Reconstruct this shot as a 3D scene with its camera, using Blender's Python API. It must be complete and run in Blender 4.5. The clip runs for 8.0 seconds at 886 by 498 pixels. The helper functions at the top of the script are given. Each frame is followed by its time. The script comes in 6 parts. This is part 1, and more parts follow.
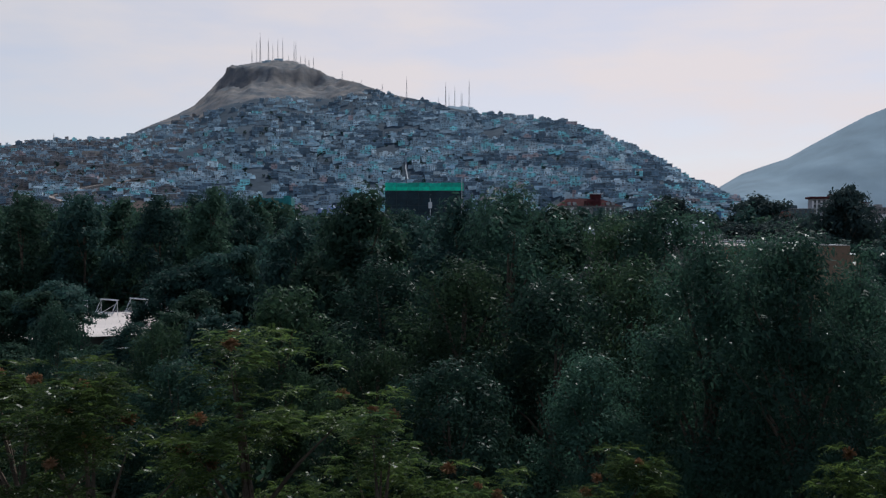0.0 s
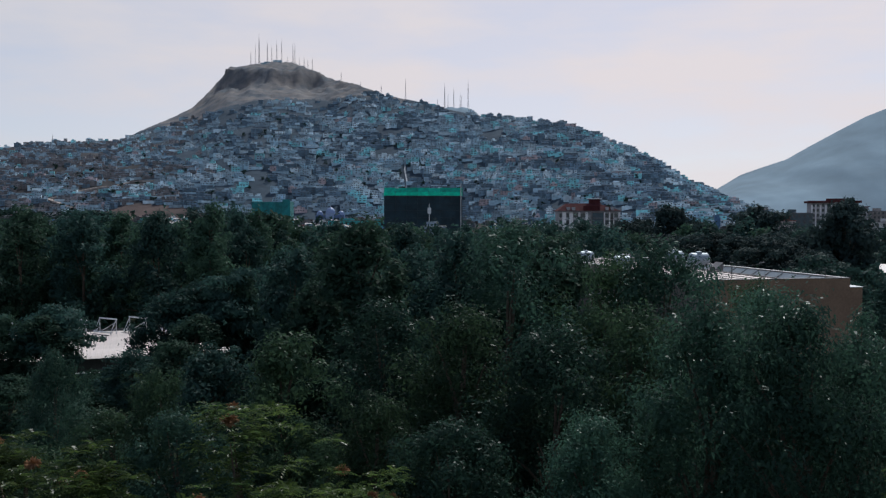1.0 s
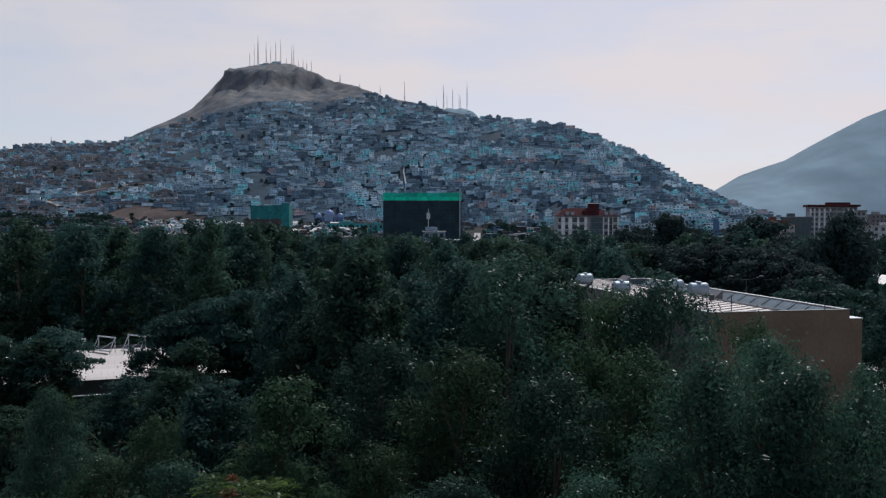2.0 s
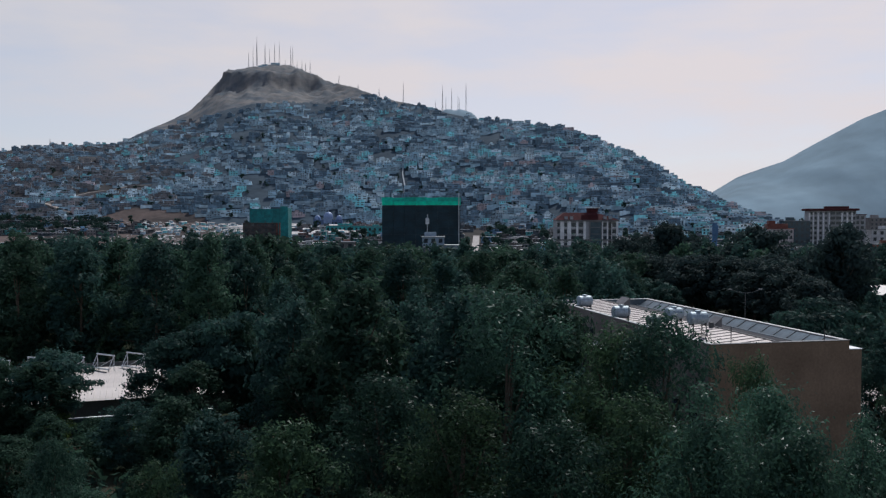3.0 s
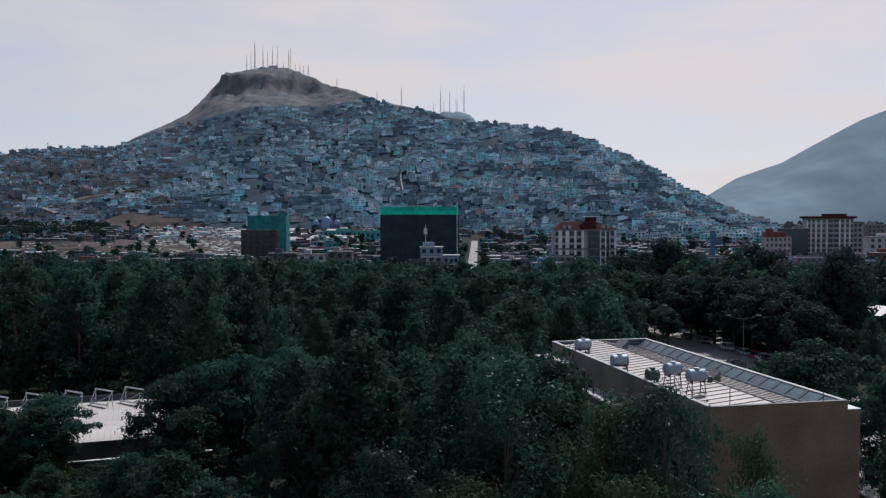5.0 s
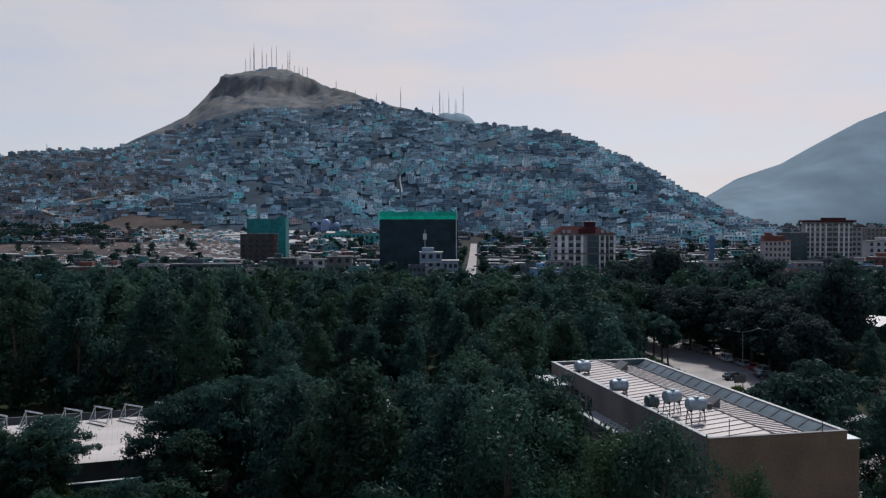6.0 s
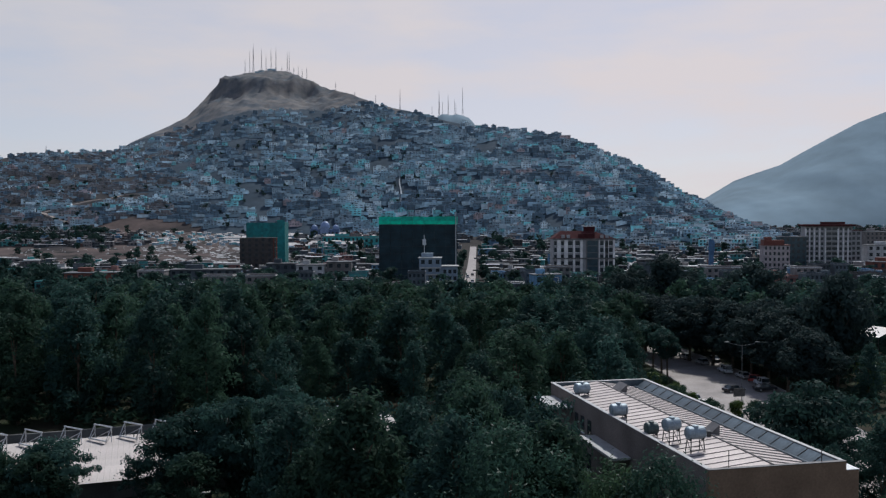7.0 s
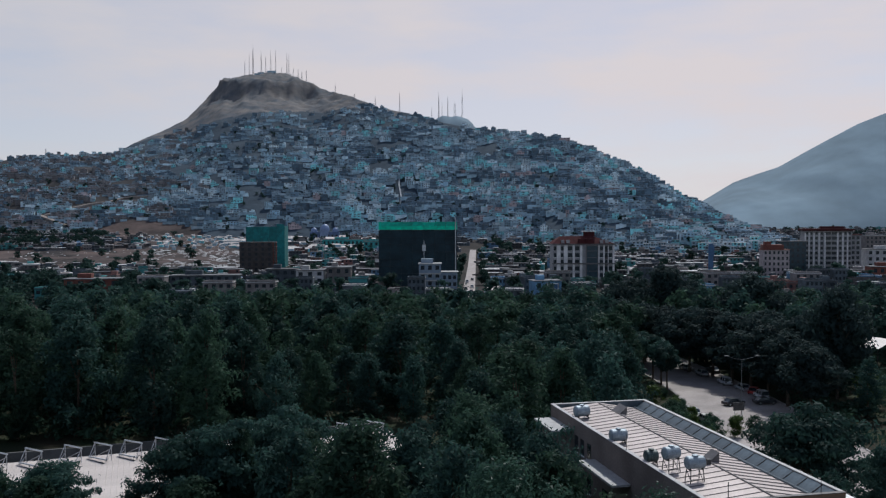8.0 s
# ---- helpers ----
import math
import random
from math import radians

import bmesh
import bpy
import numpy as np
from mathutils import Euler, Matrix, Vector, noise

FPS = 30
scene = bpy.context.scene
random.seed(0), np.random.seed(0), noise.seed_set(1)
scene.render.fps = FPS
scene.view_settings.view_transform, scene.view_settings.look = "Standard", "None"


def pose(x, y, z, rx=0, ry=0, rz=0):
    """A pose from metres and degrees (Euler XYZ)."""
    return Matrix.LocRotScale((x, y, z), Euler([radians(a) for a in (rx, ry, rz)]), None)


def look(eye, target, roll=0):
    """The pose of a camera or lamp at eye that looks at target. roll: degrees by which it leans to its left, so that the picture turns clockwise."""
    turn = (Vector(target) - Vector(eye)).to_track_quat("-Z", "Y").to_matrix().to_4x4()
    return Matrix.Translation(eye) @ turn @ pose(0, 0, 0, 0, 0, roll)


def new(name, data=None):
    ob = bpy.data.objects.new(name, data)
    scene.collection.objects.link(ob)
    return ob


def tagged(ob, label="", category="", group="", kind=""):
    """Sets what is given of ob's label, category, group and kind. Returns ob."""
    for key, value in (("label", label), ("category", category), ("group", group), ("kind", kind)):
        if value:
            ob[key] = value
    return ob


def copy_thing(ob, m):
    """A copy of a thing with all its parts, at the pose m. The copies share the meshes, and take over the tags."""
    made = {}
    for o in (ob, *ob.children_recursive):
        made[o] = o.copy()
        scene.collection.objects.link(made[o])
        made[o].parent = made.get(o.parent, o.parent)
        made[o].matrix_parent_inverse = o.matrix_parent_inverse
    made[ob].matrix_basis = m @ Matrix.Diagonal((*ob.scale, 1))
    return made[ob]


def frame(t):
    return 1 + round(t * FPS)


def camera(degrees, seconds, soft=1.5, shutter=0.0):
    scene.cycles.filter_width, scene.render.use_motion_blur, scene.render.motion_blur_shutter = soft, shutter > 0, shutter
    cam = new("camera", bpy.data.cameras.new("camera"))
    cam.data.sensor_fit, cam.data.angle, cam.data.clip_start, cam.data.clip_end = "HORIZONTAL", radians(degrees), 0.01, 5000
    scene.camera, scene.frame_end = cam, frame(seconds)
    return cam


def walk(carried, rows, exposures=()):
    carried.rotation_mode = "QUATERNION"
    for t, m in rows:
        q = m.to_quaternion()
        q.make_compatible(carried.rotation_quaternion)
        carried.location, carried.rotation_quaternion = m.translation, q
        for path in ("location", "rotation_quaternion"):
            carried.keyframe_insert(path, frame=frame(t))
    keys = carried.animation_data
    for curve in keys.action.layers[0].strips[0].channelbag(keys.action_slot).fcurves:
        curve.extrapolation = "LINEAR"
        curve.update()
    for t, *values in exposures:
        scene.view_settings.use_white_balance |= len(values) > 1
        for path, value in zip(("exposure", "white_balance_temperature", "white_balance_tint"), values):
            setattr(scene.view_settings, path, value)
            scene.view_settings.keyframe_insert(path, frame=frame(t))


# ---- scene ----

# ---------------------------------------------------------------- camera
cam = camera(54.03, 8.0, soft=1.3)
PATH = [
    (0.0, 0.0, 0.0, 16.8, 87.99, -0.005, 0.0),
    (0.5, -0.019, 0.111, 18.102, 88.004, 0.003, -0.033),
    (1.0, -0.037, 0.213, 19.382, 88.017, 0.011, -0.067),
    (1.5, -0.055, 0.307, 20.645, 88.027, 0.02, -0.101),
    (2.0, -0.072, 0.391, 21.891, 88.036, 0.028, -0.136),
    (2.5, -0.088, 0.467, 23.123, 88.045, 0.037, -0.171),
    (3.0, -0.103, 0.534, 24.344, 88.053, 0.045, -0.206),
    (3.5, -0.118, 0.592, 25.557, 88.061, 0.054, -0.24),
    (4.0, -0.132, 0.641, 26.764, 88.07, 0.062, -0.272),
    (4.5, -0.145, 0.682, 27.967, 88.08, 0.07, -0.303),
    (5.0, -0.157, 0.713, 29.17, 88.091, 0.079, -0.332),
    (5.5, -0.169, 0.736, 30.374, 88.104, 0.087, -0.359),
    (6.0, -0.18, 0.75, 31.582, 88.12, 0.096, -0.383),
    (6.5, -0.19, 0.755, 32.796, 88.138, 0.104, -0.404),
    (7.0, -0.2, 0.751, 34.02, 88.159, 0.113, -0.422),
    (7.5, -0.209, 0.739, 35.255, 88.185, 0.121, -0.436),
    (8.0, -0.217, 0.717, 36.505, 88.214, 0.129, -0.445),
]
walk(cam, [(t, pose(x, y, z, rx, ry, rz)) for t, x, y, z, rx, ry, rz in PATH], [(0.0, 0.16, 5950, 7), (2.0, 0.12, 5950, 7), (5.0, 0.06, 5950, 7), (8.0, 0.0, 5950, 7)])

# ---------------------------------------------------------------- sky and sun
SUN_EL, SUN_AZ = radians(52), radians(24)
world = bpy.data.worlds.new("sky")
scene.world = world
world.use_nodes = True
wt = world.node_tree
wt.nodes.clear()
w_out = wt.nodes.new("ShaderNodeOutputWorld")
w_bg = wt.nodes.new("ShaderNodeBackground")
w_sky = wt.nodes.new("ShaderNodeTexSky")
w_sky.sky_type, w_sky.sun_disc = "NISHITA", False
w_sky.sun_elevation, w_sky.sun_rotation = SUN_EL, SUN_AZ
w_sky.altitude, w_sky.air_density, w_sky.dust_density, w_sky.ozone_density = 1800, 1.0, 2.0, 2.0
w_co = wt.nodes.new("ShaderNodeTexCoord")
w_map = wt.nodes.new("ShaderNodeMapping")
w_map.inputs["Scale"].default_value = (2.2, 2.2, 9.0)
w_map.inputs["Rotation"].default_value = (0.0, radians(6), radians(35))
w_noise = wt.nodes.new("ShaderNodeTexNoise")
w_noise.inputs["Scale"].default_value, w_noise.inputs["Detail"].default_value = 1.6, 7.0
w_noise.inputs["Roughness"].default_value = 0.55
w_ramp = wt.nodes.new("ShaderNodeValToRGB")
w_ramp.color_ramp.elements[0].position, w_ramp.color_ramp.elements[0].color = 0.40, (0.75, 0.75, 0.75, 1)
w_ramp.color_ramp.elements[1].position, w_ramp.color_ramp.elements[1].color = 0.62, (1.0, 1.0, 1.0, 1)
w_mix = wt.nodes.new("ShaderNodeMixRGB")
wt.links.new(w_co.outputs["Generated"], w_map.inputs["Vector"])
wt.links.new(w_map.outputs["Vector"], w_noise.inputs["Vector"])
wt.links.new(w_noise.outputs["Fac"], w_ramp.inputs["Fac"])
w_sep = wt.nodes.new("ShaderNodeSeparateXYZ")
w_high = wt.nodes.new("ShaderNodeMapRange")
w_high.inputs["From Min"].default_value, w_high.inputs["From Max"].default_value = 0.2, 0.75
w_high.inputs["To Min"].default_value, w_high.inputs["To Max"].default_value = 1.0, 0.3
w_fac = wt.nodes.new("ShaderNodeMath")
w_fac.operation = "MULTIPLY"
wt.links.new(w_co.outputs["Generated"], w_sep.inputs["Vector"])
wt.links.new(w_sep.outputs["Z"], w_high.inputs["Value"])
wt.links.new(w_ramp.outputs["Color"], w_fac.inputs[0])
wt.links.new(w_high.outputs["Result"], w_fac.inputs[1])
# haze scatters forward: the veil is strong towards the sun and thin behind
w_dot = wt.nodes.new("ShaderNodeVectorMath")
w_dot.operation = "DOT_PRODUCT"
w_dot.inputs[1].default_value = (math.sin(SUN_AZ), math.cos(SUN_AZ), 0.0)
w_fwd = wt.nodes.new("ShaderNodeMapRange")
w_fwd.inputs["From Min"].default_value, w_fwd.inputs["From Max"].default_value = 0.1, 0.7
w_fwd.inputs["To Min"].default_value, w_fwd.inputs["To Max"].default_value = 0.6, 1.0
w_all = wt.nodes.new("ShaderNodeMath")
w_all.operation = "MULTIPLY"
wt.links.new(w_co.outputs["Generated"], w_dot.inputs[0])
wt.links.new(w_dot.outputs["Value"], w_fwd.inputs["Value"])
wt.links.new(w_fac.outputs[0], w_all.inputs[0])
wt.links.new(w_fwd.outputs["Result"], w_all.inputs[1])
w_glow = wt.nodes.new("ShaderNodeMapRange")
w_glow.inputs["From Min"].default_value, w_glow.inputs["From Max"].default_value = 0.35, 0.97
w_veil = wt.nodes.new("ShaderNodeMixRGB")
w_veil.inputs[1].default_value, w_veil.inputs[2].default_value = (5.4, 5.2, 5.3, 1), (7.3, 6.35, 6.15, 1)
wt.links.new(w_dot.outputs["Value"], w_glow.inputs["Value"])
wt.links.new(w_glow.outputs["Result"], w_veil.inputs["Fac"])
wt.links.new(w_veil.outputs["Color"], w_mix.inputs[2])
wt.links.new(w_all.outputs[0], w_mix.inputs["Fac"])
wt.links.new(w_sky.outputs["Color"], w_mix.inputs[1])
wt.links.new(w_mix.outputs["Color"], w_bg.inputs["Color"])
wt.links.new(w_bg.outputs["Background"], w_out.inputs["Surface"])
w_bg.inputs["Strength"].default_value = 0.1
sun = new("sun", bpy.data.lights.new("sun", "SUN"))
sun.data.energy, sun.data.angle, sun.data.color = 3.1, radians(0.8), (1.0, 0.95, 0.88)
sun.matrix_world = look((0, 0, 0), (math.sin(-SUN_AZ) * math.cos(SUN_EL), -math.cos(SUN_AZ) * math.cos(SUN_EL), -math.sin(SUN_EL)))

# ---------------------------------------------------------------- materials
def surface(name, rgb, rough=0.8, scale=0.6, vary=0.35, fine=6.0, bump=0.2, metal=0.0, rand=0.0, tint=None, coords="Object"):
    """Base colour broken by large stains and fine grain, with relief; rand: how far single pieces differ."""
    m = bpy.data.materials.new(name)
    m.use_nodes = True
    nt = m.node_tree
    b = nt.nodes["Principled BSDF"]
    b.inputs["Roughness"].default_value, b.inputs["Metallic"].default_value = rough, metal
    b.inputs["Specular IOR Level"].default_value = 0.12 if rough >= 0.9 else 0.5
    co = nt.nodes.new("ShaderNodeTexCoord")
    big, small = nt.nodes.new("ShaderNodeTexNoise"), nt.nodes.new("ShaderNodeTexNoise")
    big.inputs["Scale"].default_value, big.inputs["Detail"].default_value = scale, 5.0
    small.inputs["Scale"].default_value, small.inputs["Detail"].default_value = fine, 4.0
    for n in (big, small):
        nt.links.new(co.outputs[coords], n.inputs["Vector"])
    ramp = nt.nodes.new("ShaderNodeValToRGB")
    e = ramp.color_ramp.elements
    t = tint or tuple(c * (1 - vary) for c in rgb)
    e[0].position, e[0].color = 0.34, (*t, 1)
    e[1].position, e[1].color = 0.66, (*(min(1, c * (1 + vary * 0.4)) for c in rgb), 1)
    nt.links.new(big.outputs["Fac"], ramp.inputs["Fac"])
    grain = nt.nodes.new("ShaderNodeMixRGB")
    grain.blend_type = "MULTIPLY"
    grain.inputs["Fac"].default_value = 0.5
    g = nt.nodes.new("ShaderNodeMapRange")
    g.inputs["From Min"].default_value, g.inputs["From Max"].default_value = 0.25, 0.75
    g.inputs["To Min"].default_value, g.inputs["To Max"].default_value = 0.55, 1.25
    nt.links.new(small.outputs["Fac"], g.inputs["Value"])
    nt.links.new(ramp.outputs["Color"], grain.inputs[1])
    nt.links.new(g.outputs["Result"], grain.inputs[2])
    last = grain.outputs["Color"]
    if rand:
        info = nt.nodes.new("ShaderNodeObjectInfo")
        r = nt.nodes.new("ShaderNodeMapRange")
        r.inputs["To Min"].default_value, r.inputs["To Max"].default_value = 1 - rand, 1 + rand
        hsv = nt.nodes.new("ShaderNodeHueSaturation")
        geo, both, wrap = nt.nodes.new("ShaderNodeNewGeometry"), nt.nodes.new("ShaderNodeMath"), nt.nodes.new("ShaderNodeMath")
        both.operation, wrap.operation = "ADD", "FRACT"
        nt.links.new(info.outputs["Random"], both.inputs[0])
        nt.links.new(geo.outputs["Random Per Island"], both.inputs[1])
        nt.links.new(both.outputs[0], wrap.inputs[0])
        nt.links.new(wrap.outputs[0], r.inputs["Value"])
        nt.links.new(r.outputs["Result"], hsv.inputs["Value"])
        nt.links.new(last, hsv.inputs["Color"])
        last = hsv.outputs["Color"]
    nt.links.new(last, b.inputs["Base Color"])
    if bump:
        bp = nt.nodes.new("ShaderNodeBump")
        bp.inputs["Strength"].default_value, bp.inputs["Distance"].default_value = bump, 0.05 if fine > 2 else 1.0
        nt.links.new(small.outputs["Fac"], bp.inputs["Height"])
        nt.links.new(bp.outputs["Normal"], b.inputs["Normal"])
    return m


def foliage(name, rgb, rgb2, gloss=0.5, through_light=0.42, sheen=0.05):
    """Leaves: each leaf differs, some light passes through, a waxy sheen on top."""
    m = bpy.data.materials.new(name)
    m.use_nodes = True
    nt = m.node_tree
    b = nt.nodes["Principled BSDF"]
    b.inputs["Roughness"].default_value = gloss
    b.inputs["Specular IOR Level"].default_value = sheen
    geo, info = nt.nodes.new("ShaderNodeNewGeometry"), nt.nodes.new("ShaderNodeObjectInfo")
    ramp = nt.nodes.new("ShaderNodeValToRGB")
    e = ramp.color_ramp.elements
    e[0].color, e[1].color = (*rgb, 1), (*rgb2, 1)
    co, patch = nt.nodes.new("ShaderNodeTexCoord"), nt.nodes.new("ShaderNodeTexNoise")
    patch.inputs["Scale"].default_value = 0.35
    nt.links.new(co.outputs["Object"], patch.inputs["Vector"])
    add = nt.nodes.new("ShaderNodeMath")
    add.operation = "MULTIPLY_ADD"
    add.inputs[1].default_value = 0.38
    nt.links.new(geo.outputs["Random Per Island"], add.inputs[0])
    sub = nt.nodes.new("ShaderNodeMath")
    sub.operation = "SUBTRACT"
    sub.inputs[1].default_value = 0.25
    nt.links.new(patch.outputs["Fac"], sub.inputs[0])
    nt.links.new(sub.outputs[0], add.inputs[2])
    nt.links.new(add.outputs[0], ramp.inputs["Fac"])
    r = nt.nodes.new("ShaderNodeMapRange")
    r.inputs["To Min"].default_value, r.inputs["To Max"].default_value = 0.7, 1.3
    hsv = nt.nodes.new("ShaderNodeHueSaturation")
    nt.links.new(info.outputs["Random"], r.inputs["Value"])
    nt.links.new(r.outputs["Result"], hsv.inputs["Value"])
    nt.links.new(ramp.outputs["Color"], hsv.inputs["Color"])
    nt.links.new(hsv.outputs["Color"], b.inputs["Base Color"])
    tr, mix = nt.nodes.new("ShaderNodeBsdfTranslucent"), nt.nodes.new("ShaderNodeMixShader")
    mix.inputs["Fac"].default_value = through_light
    nt.links.new(hsv.outputs["Color"], tr.inputs["Color"])
    nt.links.new(b.outputs["BSDF"], mix.inputs[1])
    nt.links.new(tr.outputs["BSDF"], mix.inputs[2])
    nt.links.new(mix.outputs["Shader"], nt.nodes["Material Output"].inputs["Surface"])
    return m


def plain(name, rgb, rough=0.5, metal=0.0):
    return surface(name, rgb, rough, 1.5, 0.15, 9.0, 0.05, metal)


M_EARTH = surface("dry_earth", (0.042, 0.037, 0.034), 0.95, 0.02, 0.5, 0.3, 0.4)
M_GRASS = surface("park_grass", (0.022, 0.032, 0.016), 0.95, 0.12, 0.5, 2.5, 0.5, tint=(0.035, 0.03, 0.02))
M_ROAD = surface("asphalt_dusty", (0.36, 0.315, 0.295), 0.85, 0.15, 0.25, 3.0, 0.2)
M_TRACK = surface("dirt_track", (0.34, 0.29, 0.26), 0.95, 0.1, 0.3)
M_STAIR = surface("worn_concrete_stair", (0.40, 0.42, 0.44), 0.9, 0.1, 0.3)
M_KERB = surface("kerb_concrete", (0.4, 0.38, 0.36), 0.9, 0.5, 0.3)
# the rock's second tint holds the blue of distant haze
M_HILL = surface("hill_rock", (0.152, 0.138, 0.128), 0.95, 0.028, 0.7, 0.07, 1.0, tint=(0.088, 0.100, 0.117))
M_BARE = surface("bare_brown_soil", (0.098, 0.073, 0.066), 0.95, 0.02, 0.45, 0.12, 0.8, tint=(0.040, 0.035, 0.035))
# bluish and lifted: haze over the slope is mixed into this colour
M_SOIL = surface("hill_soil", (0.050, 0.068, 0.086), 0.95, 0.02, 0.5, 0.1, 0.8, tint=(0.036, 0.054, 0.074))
# base colour is the pale blue of haze over far rock
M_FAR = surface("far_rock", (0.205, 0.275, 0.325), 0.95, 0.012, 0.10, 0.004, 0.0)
M_STONE = surface("grave_stone", (0.52, 0.51, 0.50), 0.7, 0.3, 0.3)
M_PLASTER = surface("brown_plaster", (0.25, 0.165, 0.112), 0.9, 0.25, 0.22, 5.0, 0.15)
M_GREYPLASTER = surface("grey_plaster", (0.23, 0.19, 0.17), 0.9, 0.25, 0.25, 5.0, 0.15)
M_ROOFMETAL = surface("pale_roof_sheet", (0.47, 0.40, 0.375), 0.5, 0.4, 0.12, 6.0, 0.03, 0.2, rand=0.06)
# near black, as the shadow beside each seam is put into its colour
M_SEAM = surface("roof_seam", (0.10, 0.09, 0.09), 0.6, 0.6, 0.2)
M_FLASH = surface("grey_flashing", (0.078, 0.104, 0.122), 0.4, 0.9, 0.35, 4.0, 0.1, 0.0, rand=0.25)
M_WHITE = surface("white_paint", (0.78, 0.77, 0.76), 0.5, 0.8, 0.15)
M_COPING = surface("grey_coping", (0.42, 0.41, 0.40), 0.5, 0.8, 0.2)
M_TANK = surface("galvanised_tank", (0.30, 0.35, 0.39), 0.55, 2.0, 0.25, 9.0, 0.03, 0.4)
M_TANKDARK = surface("dark_green_tank", (0.05, 0.08, 0.08), 0.5, 2.0, 0.3)
M_STEEL = surface("dark_steel", (0.09, 0.09, 0.09), 0.5, 3.0, 0.3, metal=0.6)
M_GALV = surface("galvanised_frame", (0.6, 0.61, 0.62), 0.45, 3.0, 0.25, metal=0.5)
M_LAMP = surface("dull_grey_lamp_paint", (0.17, 0.17, 0.17), 0.6, 1.0, 0.3)
# mast paint kept pale, the lightening by haze is in its colour
M_MAST = surface("weathered_mast_paint", (0.62, 0.56, 0.55), 0.7, 0.05, 0.3)
M_STALLROOF = surface("dusty_stall_sheet", (0.46, 0.42, 0.40), 0.6, 0.3, 0.3, rand=0.4)
M_SHEDROOF = surface("white_shed_sheet", (0.62, 0.545, 0.50), 0.5, 0.25, 0.14, 5.0, 0.05)
M_GLASS = surface("dark_window", (0.035, 0.045, 0.055), 0.12, 0.8, 0.4, bump=0.0)
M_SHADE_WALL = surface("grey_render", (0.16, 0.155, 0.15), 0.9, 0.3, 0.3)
M_DARKNET = surface("dark_mesh_wrap", (0.014, 0.036, 0.048), 0.85, 0.25, 0.4, 3.0, 0.3)
# albedo raised to stand for sunlight coming through the net
M_GREENNET = surface("green_mesh_wrap", (0.03, 0.72, 0.44), 0.8, 0.5, 0.25, 3.0, 0.3, rand=0.15)
M_GREENTOP = surface("green_mesh_top", (0.025, 0.52, 0.36), 0.8, 0.5, 0.3, 3.0, 0.3, rand=0.2)
M_TEALNET = surface("teal_mesh_wrap", (0.02, 0.19, 0.19), 0.8, 0.4, 0.35, 3.0, 0.3, rand=0.2)
M_BRICK = surface("raw_brick", (0.09, 0.08, 0.078), 0.95, 0.4, 0.35, 4.0, 0.3)
M_CREAM = surface("cream_render", (0.34, 0.33, 0.335), 0.85, 0.3, 0.2)
M_PILASTER = surface("pale_render", (0.80, 0.77, 0.76), 0.85, 0.3, 0.2)
M_REDROOF = surface("red_roof_sheet", (0.075, 0.022, 0.024), 0.9, 0.5, 0.3)
M_GREYBAND = surface("grey_cladding", (0.14, 0.13, 0.13), 0.5, 0.5, 0.3)
M_TERRA = surface("terracotta_render", (0.17, 0.055, 0.04), 0.85, 0.4, 0.25)
M_BLUETILE = surface("blue_tile", (0.085, 0.14, 0.28), 0.35, 0.5, 0.3)
M_DOME = surface("pale_blue_dome", (0.24, 0.31, 0.48), 0.3, 0.4, 0.2)
M_BLUEGREY = surface("blue_grey_render", (0.25, 0.31, 0.38), 0.85, 0.4, 0.25)
M_BLUEGLASS = surface("blue_facade_glass", (0.030, 0.060, 0.080), 0.25, 0.4, 0.3, bump=0.0)
M_PALEPINK = surface("pale_pink_render", (0.44, 0.37, 0.365), 0.85, 0.4, 0.25)
M_TURQUOISE = surface("turquoise_paint", (0.06, 0.34, 0.34), 0.8, 0.3, 0.25)
M_BLUEPAINT = surface("blue_paint", (0.05, 0.13, 0.26), 0.5, 0.6, 0.25)
M_FLATROOF = surface("flat_roof_screed", (0.66, 0.64, 0.63), 0.9, 0.25, 0.35, rand=0.3)
# mud, beige and whitewash carry the blue of haze in their base colours
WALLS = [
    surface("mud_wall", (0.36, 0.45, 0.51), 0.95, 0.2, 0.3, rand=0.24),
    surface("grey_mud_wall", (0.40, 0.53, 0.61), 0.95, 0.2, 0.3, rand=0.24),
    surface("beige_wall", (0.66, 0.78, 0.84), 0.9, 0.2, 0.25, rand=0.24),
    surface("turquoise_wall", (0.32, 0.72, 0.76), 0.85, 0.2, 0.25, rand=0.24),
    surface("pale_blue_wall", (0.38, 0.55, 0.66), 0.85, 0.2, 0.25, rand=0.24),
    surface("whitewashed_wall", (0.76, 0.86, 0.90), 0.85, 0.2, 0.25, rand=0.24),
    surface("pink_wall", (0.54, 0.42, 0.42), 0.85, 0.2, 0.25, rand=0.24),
]
